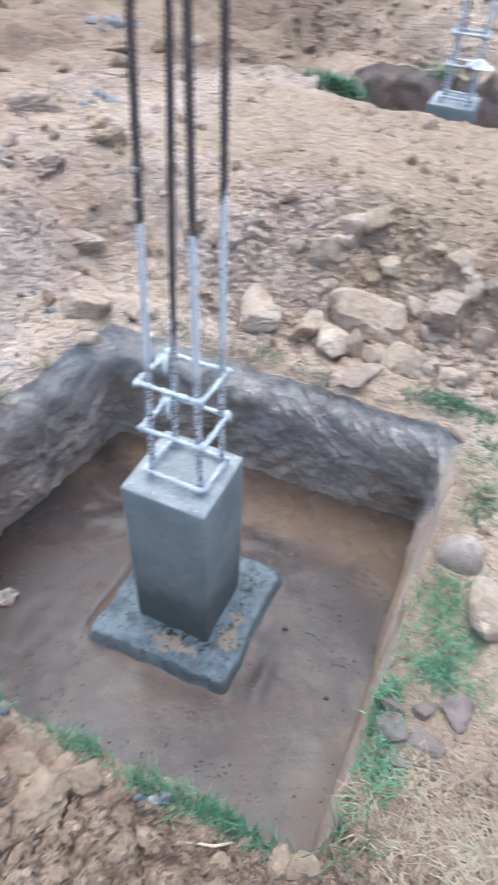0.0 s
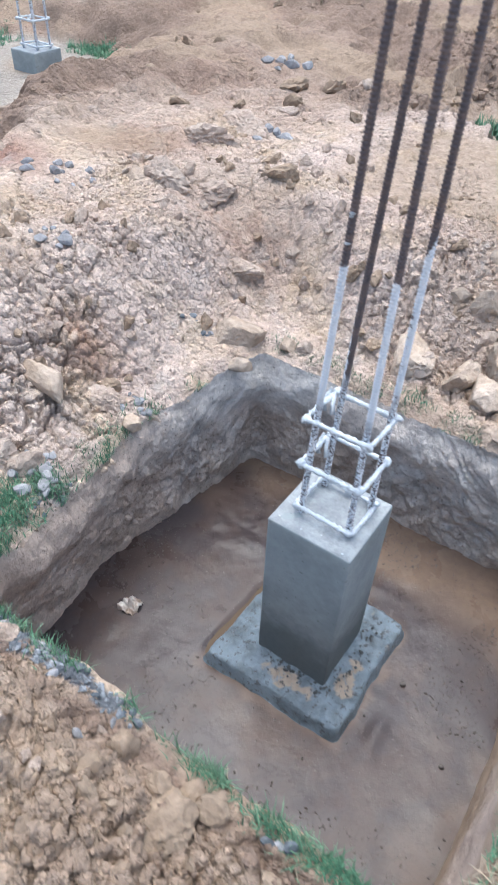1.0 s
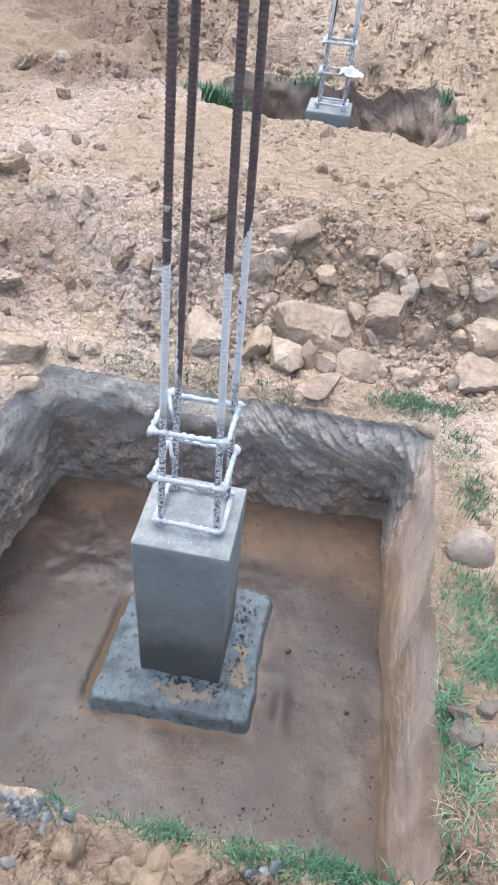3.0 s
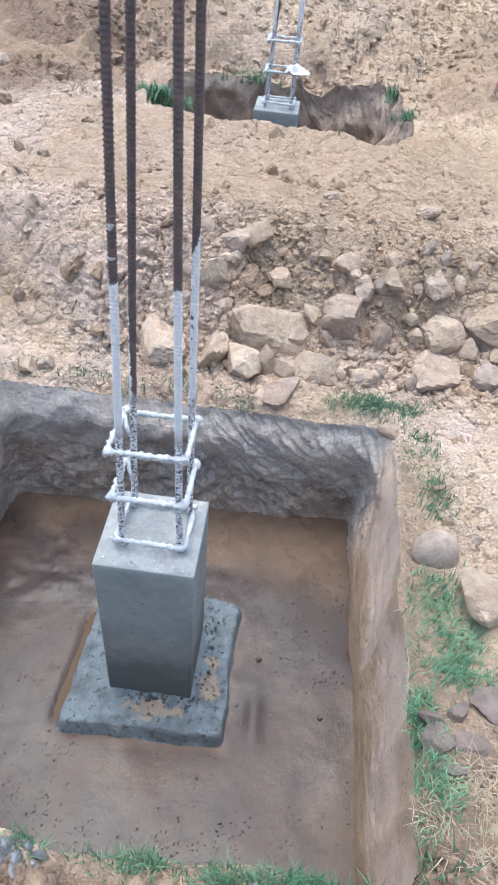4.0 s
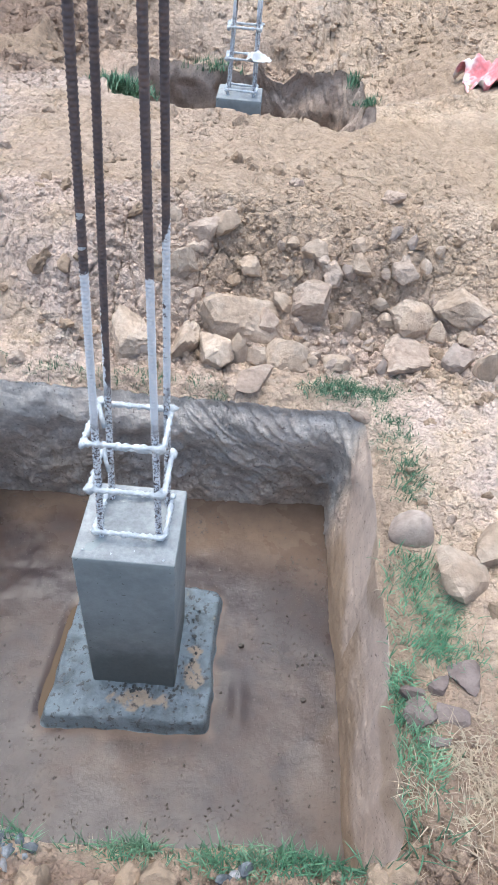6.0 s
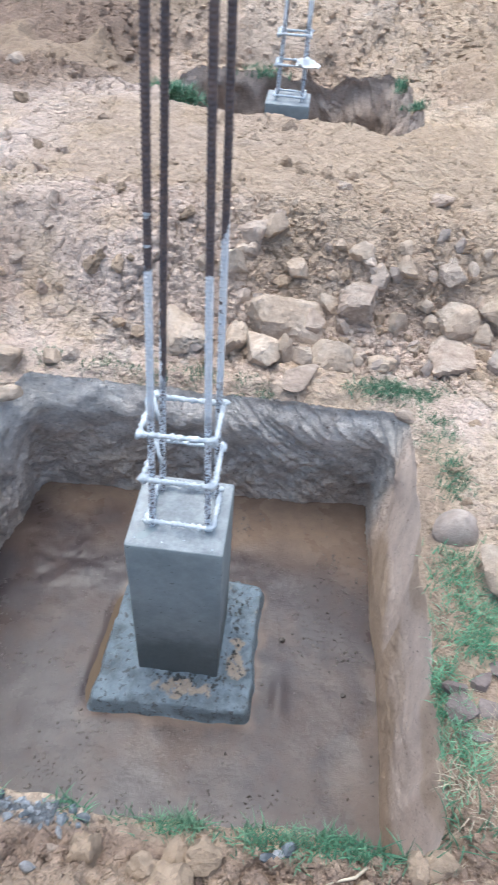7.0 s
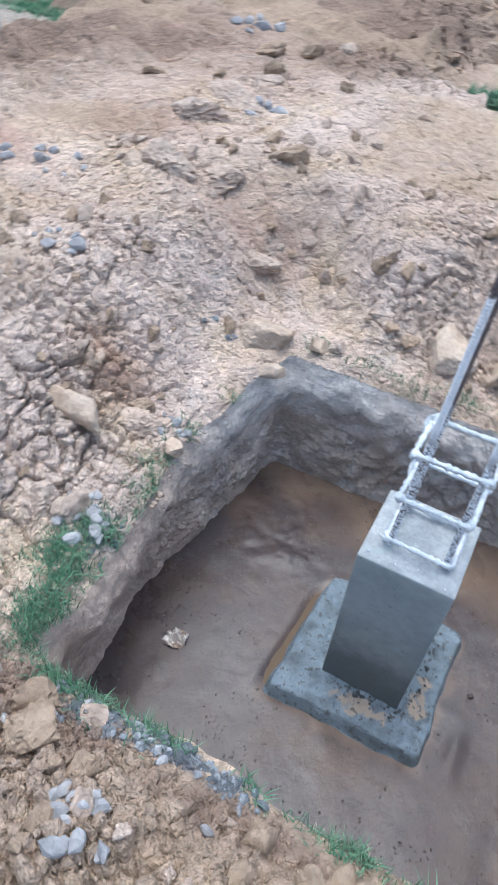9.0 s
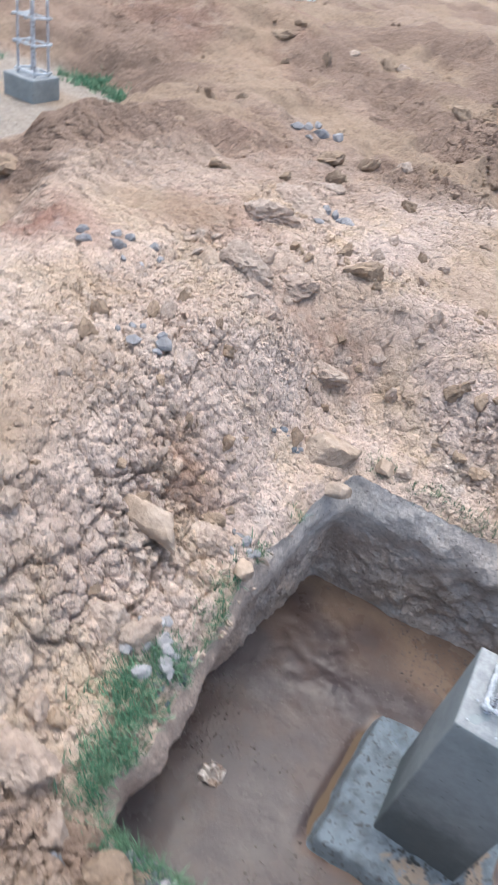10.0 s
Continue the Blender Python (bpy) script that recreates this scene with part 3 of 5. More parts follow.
def mesh_from(name, verts, faces, mat=None, smooth=True, marks=None):
    me = bpy.data.meshes.new(name)
    me.from_pydata(np.asarray(verts, float).tolist(), [], [list(map(int, f)) for f in faces] if not isinstance(faces, np.ndarray) else faces.tolist())
    if mat:
        me.materials.append(mat)
    if smooth:
        me.polygons.foreach_set("use_smooth", [True] * len(me.polygons))
    for key, values in (marks or {}).items():
        me.attributes.new(key, "FLOAT", "POINT").data.foreach_set("value", np.asarray(values, np.float32))
    me.update()
    return me


def grid_faces(rows, cols, wrap=False):
    i, j = np.meshgrid(np.arange(rows - 1), np.arange(cols if wrap else cols - 1), indexing="ij")
    k = (j + 1) % cols
    return np.stack([i * cols + j, i * cols + k, (i + 1) * cols + k, (i + 1) * cols + j], -1).reshape(-1, 4)


def part(name, me, parent, label=""):
    ob = new(name, me)
    ob.parent = parent
    if label:
        tagged(ob, label)
    return ob


def thing(name, x, y, z, label, category, group="", me=None):
    ob = new(name, me)
    ob.location = (x, y, z)
    return tagged(ob, label, category, group)


def tube(points, radius, sides=10, lumps=0.0, seed=0, closed=False):
    """Verts and faces of a round tube along points."""
    pts = np.asarray(points, float)
    count = len(pts)
    rng = np.random.default_rng(seed)
    verts = []
    up = np.array((0.0, 0.0, 1.0))
    for k in range(count):
        a, b = (pts[(k - 1) % count], pts[(k + 1) % count]) if closed else (pts[max(k - 1, 0)], pts[min(k + 1, count - 1)])
        ahead = (b - a) / (np.linalg.norm(b - a) + 1e-9)
        side = np.cross(ahead, up if abs(ahead[2]) < 0.9 else (1.0, 0, 0))
        side /= np.linalg.norm(side)
        other = np.cross(side, ahead)
        r = radius * (1 + lumps * rng.uniform(-1, 1.3))
        for s in range(sides):
            t = 2 * math.pi * s / sides
            rr = r * (1 + lumps * 0.5 * rng.uniform(-1, 1))
            verts.append(pts[k] + rr * (math.cos(t) * side + math.sin(t) * other))
    faces = [tuple(f) for f in grid_faces(count, sides, True)]
    if closed:
        faces += [((count - 1) * sides + s, (count - 1) * sides + (s + 1) % sides, (s + 1) % sides, s) for s in range(sides)]
    else:
        faces += [tuple(range(sides)), tuple(range((count - 1) * sides, count * sides))]
    return verts, faces


def joined(pieces):
    verts, faces = [], []
    for v, f in pieces:
        base = len(verts)
        verts.extend(v)
        faces.extend(tuple(i + base for i in face) for face in f)
    return verts, faces


def ball(subdivisions):
    bm = bmesh.new()
    bmesh.ops.create_icosphere(bm, subdivisions=subdivisions, radius=1)
    v = np.array([p.co for p in bm.verts])
    f = [tuple(p.index for p in face.verts) for face in bm.faces]
    bm.free()
    return v / np.linalg.norm(v, axis=1)[:, None], f


BALLS = {k: ball(k) for k in (1, 2, 3, 4)}


def stone_mesh(name, seed, mat, subdivisions=3, cuts=11, wear=0.07, rough=0.05, flat=1.0):
    """A broken lump: a ball cut by random planes, edges worn, skin uneven. About one across."""
    rng = np.random.default_rng(seed)
    v, f = BALLS[subdivisions]
    k = np.arange(cuts) + 0.5
    polar, spin = np.arccos(1 - 2 * k / cuts), math.pi * (1 + 5**0.5) * k
    normals = np.stack([np.cos(spin) * np.sin(polar), np.sin(spin) * np.sin(polar), np.cos(polar)], 1) + rng.normal(size=(cuts, 3)) * 0.33
    normals = normals @ np.array(Euler(rng.uniform(0, 6, 3)).to_matrix())
    normals /= np.linalg.norm(normals, axis=1)[:, None]
    reach = rng.uniform(0.33, 0.50, cuts)
    inverse = np.clip(v @ normals.T, 0.02, None) / reach
    r = 1 / (np.sum(inverse ** (1 / wear), axis=1) ** wear)
    r = np.minimum(r, 0.72)
    coarse = np.array([noise.fractal(Vector(p), 0.7, 2.0, 6) for p in v * 5.5 + seed])
    chips = np.array([noise.voronoi(Vector(p))[0][0] for p in v * 3.3 + seed])
    p = v * (r * (1 + 0.8 * rough * coarse - 0.9 * rough * (chips - 0.4)))[:, None]
    p[:, 2] *= flat
    me = mesh_from(name, p, f, mat)
    me.set_sharp_from_angle(angle=radians(24))
    return me


# ---- the ground ----


def spaced(lo, hi, step, far_lo, far_hi, grow, grow_back=0):
    middle = np.arange(lo, hi + step / 2, step)
    out, s, v = [], step, hi
    while v < far_hi:
        s *= grow
        v += s
        out.append(v)
    before, s, v = [], step, lo
    while v > far_lo:
        s *= grow_back or grow
        v -= s
        before.append(v)
    return np.r_[before[::-1], middle, out]


def hole_distance(x, y):
    return np.minimum(rim_distance(x, y), rim_distance_2(x, y))


def build_ground():
    xs = spaced(-1.40, 1.05, 0.0049, -180, 180, 1.032)
    ys = spaced(-0.84, 1.75, 0.0049, -60, 300, 1.018, 1.08)
    gx, gy = np.meshgrid(xs, ys)
    d = hole_distance(gx, gy)
    faces = grid_faces(len(ys), len(xs))
    inside = (d < 0).ravel()
    faces = faces[~inside[faces].all(1)]
    # pull the vertices just inside the rim out to its line
    e = 0.002
    sel = inside & (d.ravel() > -0.2)
    fx, fy = gx.ravel().copy(), gy.ravel().copy()
    for _ in range(4):
        x, y = fx[sel], fy[sel]
        v = hole_distance(x, y)
        dx, dy = (hole_distance(x + e, y) - v) / e, (hole_distance(x, y + e) - v) / e
        size = dx * dx + dy * dy + 1e-6
        fx[sel], fy[sel] = x - v * dx / size, y - v * dy / size
    used = np.unique(faces)
    index = np.full(len(fx), -1)
    index[used] = np.arange(len(used))
    fx, fy, faces = fx[used], fy[used], index[faces]
    e = 0.015
    base = height(fx, fy, False)
    nx, ny = -(height(fx + e, fy, False) - base) / e, -(height(fx, fy + e, False) - base) / e
    size = np.sqrt(1 + nx * nx + ny * ny)
    rough = height(fx, fy) - base
    away = ramp(hole_distance(fx, fy), 0.0, 0.03)
    marks = soil_marks(fx, fy)
    px, py, pz = fx + away * rough * nx / size, fy + away * rough * ny / size, base + rough * (away / size + 1 - away)
    me = mesh_from("ground", np.stack([px, py, pz], 1), faces, SOIL, True, marks)
    return tagged(new("ground", me), "dug tan and pinkish clay soil, crumbled into clods and cracks", "ground", kind="structure")


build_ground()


def pit_walls(name, outer, inner, centre, count, levels, bottom, label, brownness=0.0, low_tone_gain=0.0):
    """The cut sides of a pit, from its rim down to its floor."""
    angle = np.linspace(0, 2 * math.pi, count, endpoint=False)
    ca, sa = np.cos(angle), np.sin(angle)

    def radius(f):
        lo, hi = np.zeros(count), np.full(count, 1.6)
        for _ in range(40):
            mid = (lo + hi) / 2
            out = f(centre[0] + mid * ca, centre[1] + mid * sa) > 0
            lo, hi = np.where(out, lo, mid), np.where(out, mid, hi)
        return (lo + hi) / 2

    r0, r1 = radius(outer), radius(inner)
    x0, y0 = centre[0] + r0 * ca, centre[1] + r0 * sa
    top = height(x0, y0)
    along = np.cumsum(np.hypot(np.diff(x0, append=x0[0]), np.diff(y0, append=y0[0])))
    rows, lit_bed, brown, pale, silt, coarse = [], [], [], [], [], []
    smooth = ramp(x0, 0.48, 0.57) * (1 - ramp(y0, 0.52, 0.68)) * (1 - brownness)
    for k in range(levels):
        t = k / (levels - 1)
        z = top + (bottom - 0.02 - top) * t
        depth = t * 0.57
        r = r0 + (r1 - r0) * ramp(t, 0.12, 0.9)
        # spade cuts run aslant; the skin is lumpy
        cut = value_noise((along + 0.55 * depth) / 0.075, depth / 0.16, 101) * 0.013 + value_noise((along - 0.9 * depth) / 0.05, depth / 0.14, 104) * 0.009
        skin = 0.010 * fbm(along, depth * np.ones(count), 0.11, 3, 102) + 0.0025 * value_noise(along / 0.012, depth / 0.012, 103)
        lip = 0.030 * ramp(t, 0.0, 0.20) * (1 - ramp(t, 0.20, 0.42)) * (0.8 + 0.5 * value_noise(along / 0.28, 0 * along, 105)) * (0.05 + 0.95 * np.maximum(ramp(y0, 0.4, 0.65), ramp(-x0, 0.4, 0.6)))
        hatch = np.abs(value_noise((along + 0.9 * depth) / 0.022, depth / 0.13, 108)) * 0.021 * ramp(x0, -0.15, 0.25) * (1 - smooth)
        c1, c2, who, lean = cells(along, depth * np.ones(count), 0.042, 109)
        clods = (0.010 * (who - 0.4) + 0.008 * lean - 0.006 * (1 - ramp(c2 - c1, 0, 0.12))) * ramp(t + 0.1 * value_noise(along / 0.2, depth / 0.2, 110), 0.30, 0.55)
        fade = ramp(t, 0.0, 0.06)
        r = r + (cut * (0.35 + 0.65 * ramp(t, 0.15, 0.40)) * (1 - 0.85 * smooth) + skin * (1 - 0.7 * smooth) + hatch + clods * (1 - 0.75 * smooth)) * fade * (1 - 0.55 * ramp(t, 0.82, 1.0)) - lip * (1 - brownness) + brownness * (0.06 * fbm(along, depth * np.ones(count), 0.22, 3, 121) * ramp(t, 0.0, 0.2) - 0.10 * ramp(t, 0.35, 1.0) * (0.6 + 0.4 * value_noise(along / 0.3, 0 * along, 122)))
        if k == 0:
            r = r0 + 0.004
            z = z - 0.002
        rows.append(np.stack([centre[0] + r * ca, centre[1] + r * sa, z], 1))
        # the upper bed with its painted brightness, down to a wavy edge
        lit_bed.append((1 - ramp(depth + 0.05 * fbm(along, depth * np.ones(count), 0.2, 3, 106) - 0.09 * ramp(x0, -0.15, 0.3), 0.12, 0.26)) * (1 - ramp(-x0, 0.45, 0.6) * ramp(-y0, -0.1, 0.3)) * (1 - brownness) * (1 - ramp(x0, 0.50, 0.57) * (1 - ramp(y0, 0.60, 0.72))))
        wander = 0.22 * fbm(along, depth * np.ones(count), 0.25, 3, 113)
        pale.append(smooth * (1 - ramp(t + wander, 0.50, 0.72)) * (0.75 + 0.25 * value_noise(along / 0.12, depth / 0.2, 114)))
        silt.append(smooth * np.maximum(ramp(t + wander, 0.55, 0.80), 0.75 * (1 - ramp(t + 1.2 * wander, 0.02, 0.16))))
        coarse.append(1 - 0.75 * smooth)
        brown.append(np.clip(brownness + ramp(x0, 0.50, 0.57) * (1 - ramp(y0, 0.60, 0.72)) + ramp(-y0, -0.35, 0.2) + 0.35 * ramp(fbm(along, depth * np.ones(count), 0.3, 2, 107), 0.15, 0.6) + 0.5 * ramp(-x0, 0.45, 0.6) * (1 - ramp(y0, 0.2, 0.5)), 0, 1))
    me = mesh_from(name, np.concatenate(rows), grid_faces(levels, count, True)[:, ::-1], WALL, True, {"lit_bed": np.concatenate(lit_bed), "brown": np.concatenate(brown), "pale": np.concatenate(pale), "silt": np.concatenate(silt), "coarse": np.concatenate(coarse), "low_tone": low_tone_gain * np.repeat(ramp(np.linspace(0, 1, levels), 0.08, 0.55), count)})
    return tagged(new(name, me), label, "pit wall", kind="structure")


pit_walls("pit_wall_1", rim_distance, floor_distance, (-0.02, 0.12), 900, 90, 0.0, "cut grey-brown clay side of a square pit, spade-marked")
pit_walls("pit_wall_2", rim_distance_2, floor_distance_2, (0.065, 2.9), 620, 60, 0.1, "rough brown clay side of a second pit", 1.0, 0.9)


def mud_height(x, y):
    h = 0.004 * fbm(x, y, 0.35, 3, 111) + 0.0010 * fbm(x, y, 0.05, 2, 112)
    h = h + 0.0014 * (0.4 - np.abs(fbm(x, y, 0.16, 3, 124))) * ramp(fbm(x, y, 0.4, 2, 125), -0.2, 0.3)
    pad = quad_distance(PAD, x, y, 0.03)
    h = h - 0.016 * (1 - ramp(pad, 0.004, 0.052)) * ramp(-x, 0.10, 0.24) * ramp(y, -0.15, -0.05) * (1 - ramp(y, 0.24, 0.34))
    # a slumped lump and a trodden ring
    ring = np.hypot((x + 0.50) / 0.10, (y - 0.44) / 0.13)
    h = h + 0.007 * np.exp(-((ring - 0.95 - 0.25 * fbm(x, y, 0.08, 2, 118)) / 0.30) ** 2) * ramp(fbm(x, y, 0.09, 2, 119), -0.5, 0.5) + 0.012 * bump(x, y, -0.40, 0.34, 0.07, 0.05)
    h = h + 0.0035 * fbm(x, y, 0.03, 2, 113) * bump(x, y, -0.42, 0.36, 0.12, 0.09)
    return h + 0.010 * bump(x, y, 0.30, 0.0, 0.025, 0.07)


def build_floor(name, place, step, label, plain=False):
    xs, ys = np.arange(-0.86, 0.70, step), np.arange(-0.58, 0.86, step)
    gx, gy = np.meshgrid(xs, ys)
    z = 0.03 * fbm(gx, gy, 0.3, 2, 115) if plain else mud_height(gx, gy)
    ochre = np.clip(ramp(gy + 0.15 * fbm(gx, gy, 0.3, 2, 116), 0.42, 0.62) + 0.4 * ramp(gx + 0.08 * fbm(gx, gy, 0.2, 2, 117), 0.50, 0.60) + 0.3 * bump(gx, gy, 0.0, -0.2, 0.16, 0.05) + 0.5 * (1 - ramp(quad_distance(PAD, gx, gy, 0.01) + 0.02 * fbm(gx, gy, 0.06, 2, 123), 0.005, 0.04)), 0, 1)
    me = mesh_from(name, np.stack([gx.ravel(), gy.ravel(), z.ravel()], 1), grid_faces(len(ys), len(xs)), MUD, True, {"ochre": ochre.ravel()})
    ob = new(name, me)
    ob.location = place
    return tagged(ob, label, "pit floor", kind="structure")


build_floor("pit_floor_1", (0, 0, 0), 0.007, "smooth wet brown mud on the floor of a pit")
build_floor("pit_floor_2", (0.065, 2.79, 0.1), 0.03, "dark damp mud on the floor of a second pit", True)

# shallow muddy water in the trough beside the footing
wx, wy = np.meshgrid(np.linspace(-0.34, -0.17, 18), np.linspace(-0.18, 0.38, 40))
tagged(new("puddle", mesh_from("puddle", np.stack([wx.ravel(), wy.ravel(), 0 * wx.ravel() - 0.0075], 1), grid_faces(40, 18), WATER)), "shallow brown muddy water beside the footing", "puddle", kind="structure")

# ---- the column on its footing ----


def shaft_mesh():
    """A square shaft with slightly chipped arrises."""
    w, dpt, h = 0.115, 0.1125, 0.655
    rows = []
    outline = []
    for cx, cy, a0 in ((w, dpt, 0), (-w, dpt, 90), (-w, -dpt, 180), (w, -dpt, 270)):
        for a in (0, 30, 60, 90):
            t = radians(a0 + a)
            outline.append((cx - math.copysign(0.004, cx) + 0.004 * math.cos(t), cy - math.copysign(0.004, cy) + 0.004 * math.sin(t)))
    dense = []
    for a, b in zip(outline, outline[1:] + outline[:1]):
        steps = 14 if math.dist(a, b) > 0.02 else 1
        dense += [(a[0] + (b[0] - a[0]) * s / steps, a[1] + (b[1] - a[1]) * s / steps) for s in range(steps)]
    base = np.array(dense)
    along = np.arange(len(base)) * 0.016
    for z in np.r_[np.linspace(0, h - 0.003, 40), h]:
        bulge = 1 + 0.004 * fbm(along, np.full(len(base), z), 0.12, 3, 121) + (0.006 * (1 - z / h))
        rows.append(np.c_[base * (bulge - (0.012 if z == h else 0))[:, None], np.full(len(base), z)])
    for s in (0.8, 0.5, 0.2):
        rows.append(np.c_[base * s, np.full(len(base), h + 0.001) + 0.0025 * fbm(base[:, 0] * s, base[:, 1] * s, 0.05, 2, 122)])
    v = np.concatenate(rows)
    v[:, 1] += dpt
    f = [tuple(q) for q in grid_faces(len(rows), len(base), True)]
    f.append(tuple(range((len(rows) - 1) * len(base), len(rows) * len(base))))
    me = mesh_from("shaft", v, f, CONCRETE)
    me.materials.append(HEAD)
    for face in me.polygons:
        face.material_index = int(face.center[2] > h - 0.0012)
    return me


def footing_mesh():
    xs, ys = np.arange(-0.28, 0.27, 0.006), np.arange(-0.17, 0.43, 0.006)
    gx, gy = np.meshgrid(xs, ys)
    d = quad_distance(PAD, gx, gy, 0.008) + 0.007 * fbm(gx, gy, 0.10, 4, 131)
    z = 0.050 * ramp(-d, -0.003, 0.007) - 0.02 * (1 - ramp(-d, -0.02, 0.0))
    shaft = np.maximum(np.abs(gx) - 0.115, np.abs(gy - 0.1125) - 0.1125)
    z = z + 0.022 * (1 - ramp(shaft, 0.0, 0.07)) + (0.007 * fbm(gx, gy, 0.06, 4, 132) + 0.0045 * value_noise(gx / 0.012, gy / 0.012, 133)) * ramp(-d, 0, 0.02)
    blot = bump(gx, gy, 0.025, -0.045, 0.085, 0.030) + bump(gx, gy, 0.165, 0.06, 0.024, 0.08)
    sand = ramp(blot + 0.4 * fbm(gx, gy, 0.03, 4, 134), 0.50, 0.62)
    keep = d.ravel() < 0.03
    f = grid_faces(len(ys), len(xs))
    f = f[keep[f].all(1)]
    return mesh_from("footing", np.stack([gx.ravel(), gy.ravel(), z.ravel()], 1), f, MORTAR, True, {"sand": sand.ravel()})


def rebar_mesh(name, x, y, lean, mat, seed):
    """A ribbed bar, 16 mm, from inside the shaft up to its free end."""
    sides, rows = 10, []
    turn = np.arange(sides) * 2 * math.pi / sides
    for z in np.arange(0.60, 2.75, 0.0026):
        # slanting ribs on two flanks, and a seam between
        phase = (z / 0.0078 + 0.45 * np.sin(turn)) % 1.0
        r = 0.0069 + 0.0019 * (phase < 0.36) * (np.abs(np.cos(turn)) < 0.97)
        s = z - 0.66
        cx, cy = x + lean[0] * s + 0.002 * math.sin(z * 3 + seed), y + lean[1] * s
        rows.append(np.stack([cx + r * np.cos(turn), cy + r * np.sin(turn), np.full(sides, z)], 1))
    f = [tuple(q) for q in grid_faces(len(rows), sides, True)]
    f.append(tuple(range((len(rows) - 1) * sides, len(rows) * sides)))
    return mesh_from(name, np.concatenate(rows), f, mat)


BARS = ((-0.064, 0.068, (0.037, 0.01), 1.330, 0.0, 0.85, 0.0), (0.069, 0.070, (-0.006, 0.012), 1.325, 0.0, 0.85, 0.0), (-0.058, 0.178, (0.035, 0.0), 1.330, 0.0, 0.20, 40.0), (0.076, 0.176, (-0.003, 0.0), 1.355, -3.0, 0.62, -10.0))


def ring_points(z, seed):
    rng = np.random.default_rng(seed)
    w, lo, hi, r = 0.074, 0.056, 0.187, 0.012
    pts = []
    for cx, cy, a0 in ((w + 0.010, hi, 0), (-w + 0.003, hi, 90), (-w, lo, 180), (w + 0.010, lo, 270)):
        for a in range(0, 91, 18):
            t = radians(a0 + a)
            pts.append((cx - math.copysign(r, cx) + r * math.cos(t), cy - math.copysign(r, cy - 0.12) + r * math.sin(t)))
    dense = []
    for a, b in zip(pts, pts[1:] + pts[:1]):
        steps = max(1, int(math.dist(a, b) / 0.0045))
        dense += [(a[0] + (b[0] - a[0]) * s / steps, a[1] + (b[1] - a[1]) * s / steps) for s in range(steps)]
    tilt, sway = rng.uniform(-0.05, 0.05), rng.uniform(-0.09, -0.03)
    return [(x, y, z + tilt * x + sway * (y - 0.12)) for x, y in dense]


def build_column(x, y, z, label):
    column = thing("concrete_pier", x, y, z, label, "pier", "foundation piers")
    part("shaft", shaft_mesh(), column, "smooth grey cast concrete shaft")
    part("footing", footing_mesh(), column, "wet blue-grey mortar pad with beige sand smears")
    for k, (bx, by, lean, top, slant, share, gain) in enumerate(BARS):
        mat = bar_material("painted_steel_" + "abcd"[k], bx + 0.5 * lean[0], top, slant, share, gain)
        part("rebar", rebar_mesh("rebar", bx, by, lean, mat, k), column, "ribbed rusty steel bar, lower length painted white")
    for k, level in enumerate((0.957, 0.822, 0.676)):
        v, f = tube(ring_points(level, k), 0.0056, 9, 0.34, k, True)
        ring = part("stirrup", mesh_from("stirrup", v, f, PAINT), column, "square steel tie thickly painted white")
        for j, (bx, by, *_rest) in enumerate(BARS):
            # wire knots where the tie crosses the bars
            knot, faces = BALLS[2]
            rng = np.random.default_rng(40 + 4 * k + j)
            size = (0.012, 0.012, 0.010) if k < 2 else (0.009, 0.009, 0.006)
            bump_r = 1 + 0.35 * rng.uniform(-1, 1, len(knot))
            at = (bx + math.copysign(0.008, bx), by + math.copysign(0.008, by - 0.12), level)
            part("wire_knot", mesh_from("wire_knot", knot * bump_r[:, None] * size + at, faces, PAINT), ring, "lumpy painted binding wire")
        if k < 2:
            hook = [tube([(-0.072, 0.182, level + 0.004), (-0.066, 0.170, level - 0.002), (-0.058, 0.150, level - 0.012), (-0.050, 0.140, level - 0.030)], 0.0055, 8, 0.15, 60 + k)]
            hook.append(tube([(-0.080, 0.180, level + 0.003), (-0.082, 0.165, level - 0.004), (-0.078, 0.152, level - 0.018), (-0.075, 0.147, level - 0.034)], 0.0055, 8, 0.15, 70 + k))
            for v, f in hook:
                part("hook", mesh_from("hook", v, f, PAINT), ring, "bent painted tie end")
    return column


column = build_column(0, 0, 0, "grey concrete pier with painted steel bars, standing in a pit")
for k, (place, label) in enumerate((((0.064, 2.79, 0.108), "grey concrete pier with pale painted bars in a second pit"), ((-3.575, 2.22, 0.125), "grey concrete pier half buried in pale sand"), ((-3.9, 6.4, 0.20), "distant grey pier with pale painted ties"))):
    tagged(copy_thing(column, pose(*place)), label)

# drips of paint and mortar on the shaft's head
for x, y, s, seed in ((-0.088, 0.078, 0.008, 1), (-0.095, 0.022, 0.006, 2), (-0.03, 0.018, 0.005, 3), (0.088, 0.012, 0.006, 4), (0.02, 0.03, 0.004, 5)):
    ob = part("paint_drip", stone_mesh("paint_drip", 200 + seed, PAINT, 2, 9, 0.12, 0.1, 0.5), column)
    ob.location, ob.scale = (x, y, 0.657), (s, s, s)

for level, tall in ((1.372, 0.010), (1.425, 0.016)):
    s = level - 0.66
    ob = part("paint_spot", stone_mesh("paint_spot", 231, PAINT, 2, 14, 0.15, 0.05), column)
    ob.location, ob.scale = (-0.064 + 0.037 * s + 0.002 * math.sin(level * 3), 0.068 + 0.01 * s - 0.004, level), (0.015, 0.013, tall)

# ---- rocks and clods ----


def ground_at(x, y):
    return float(height(np.array([x]), np.array([y]))[0])


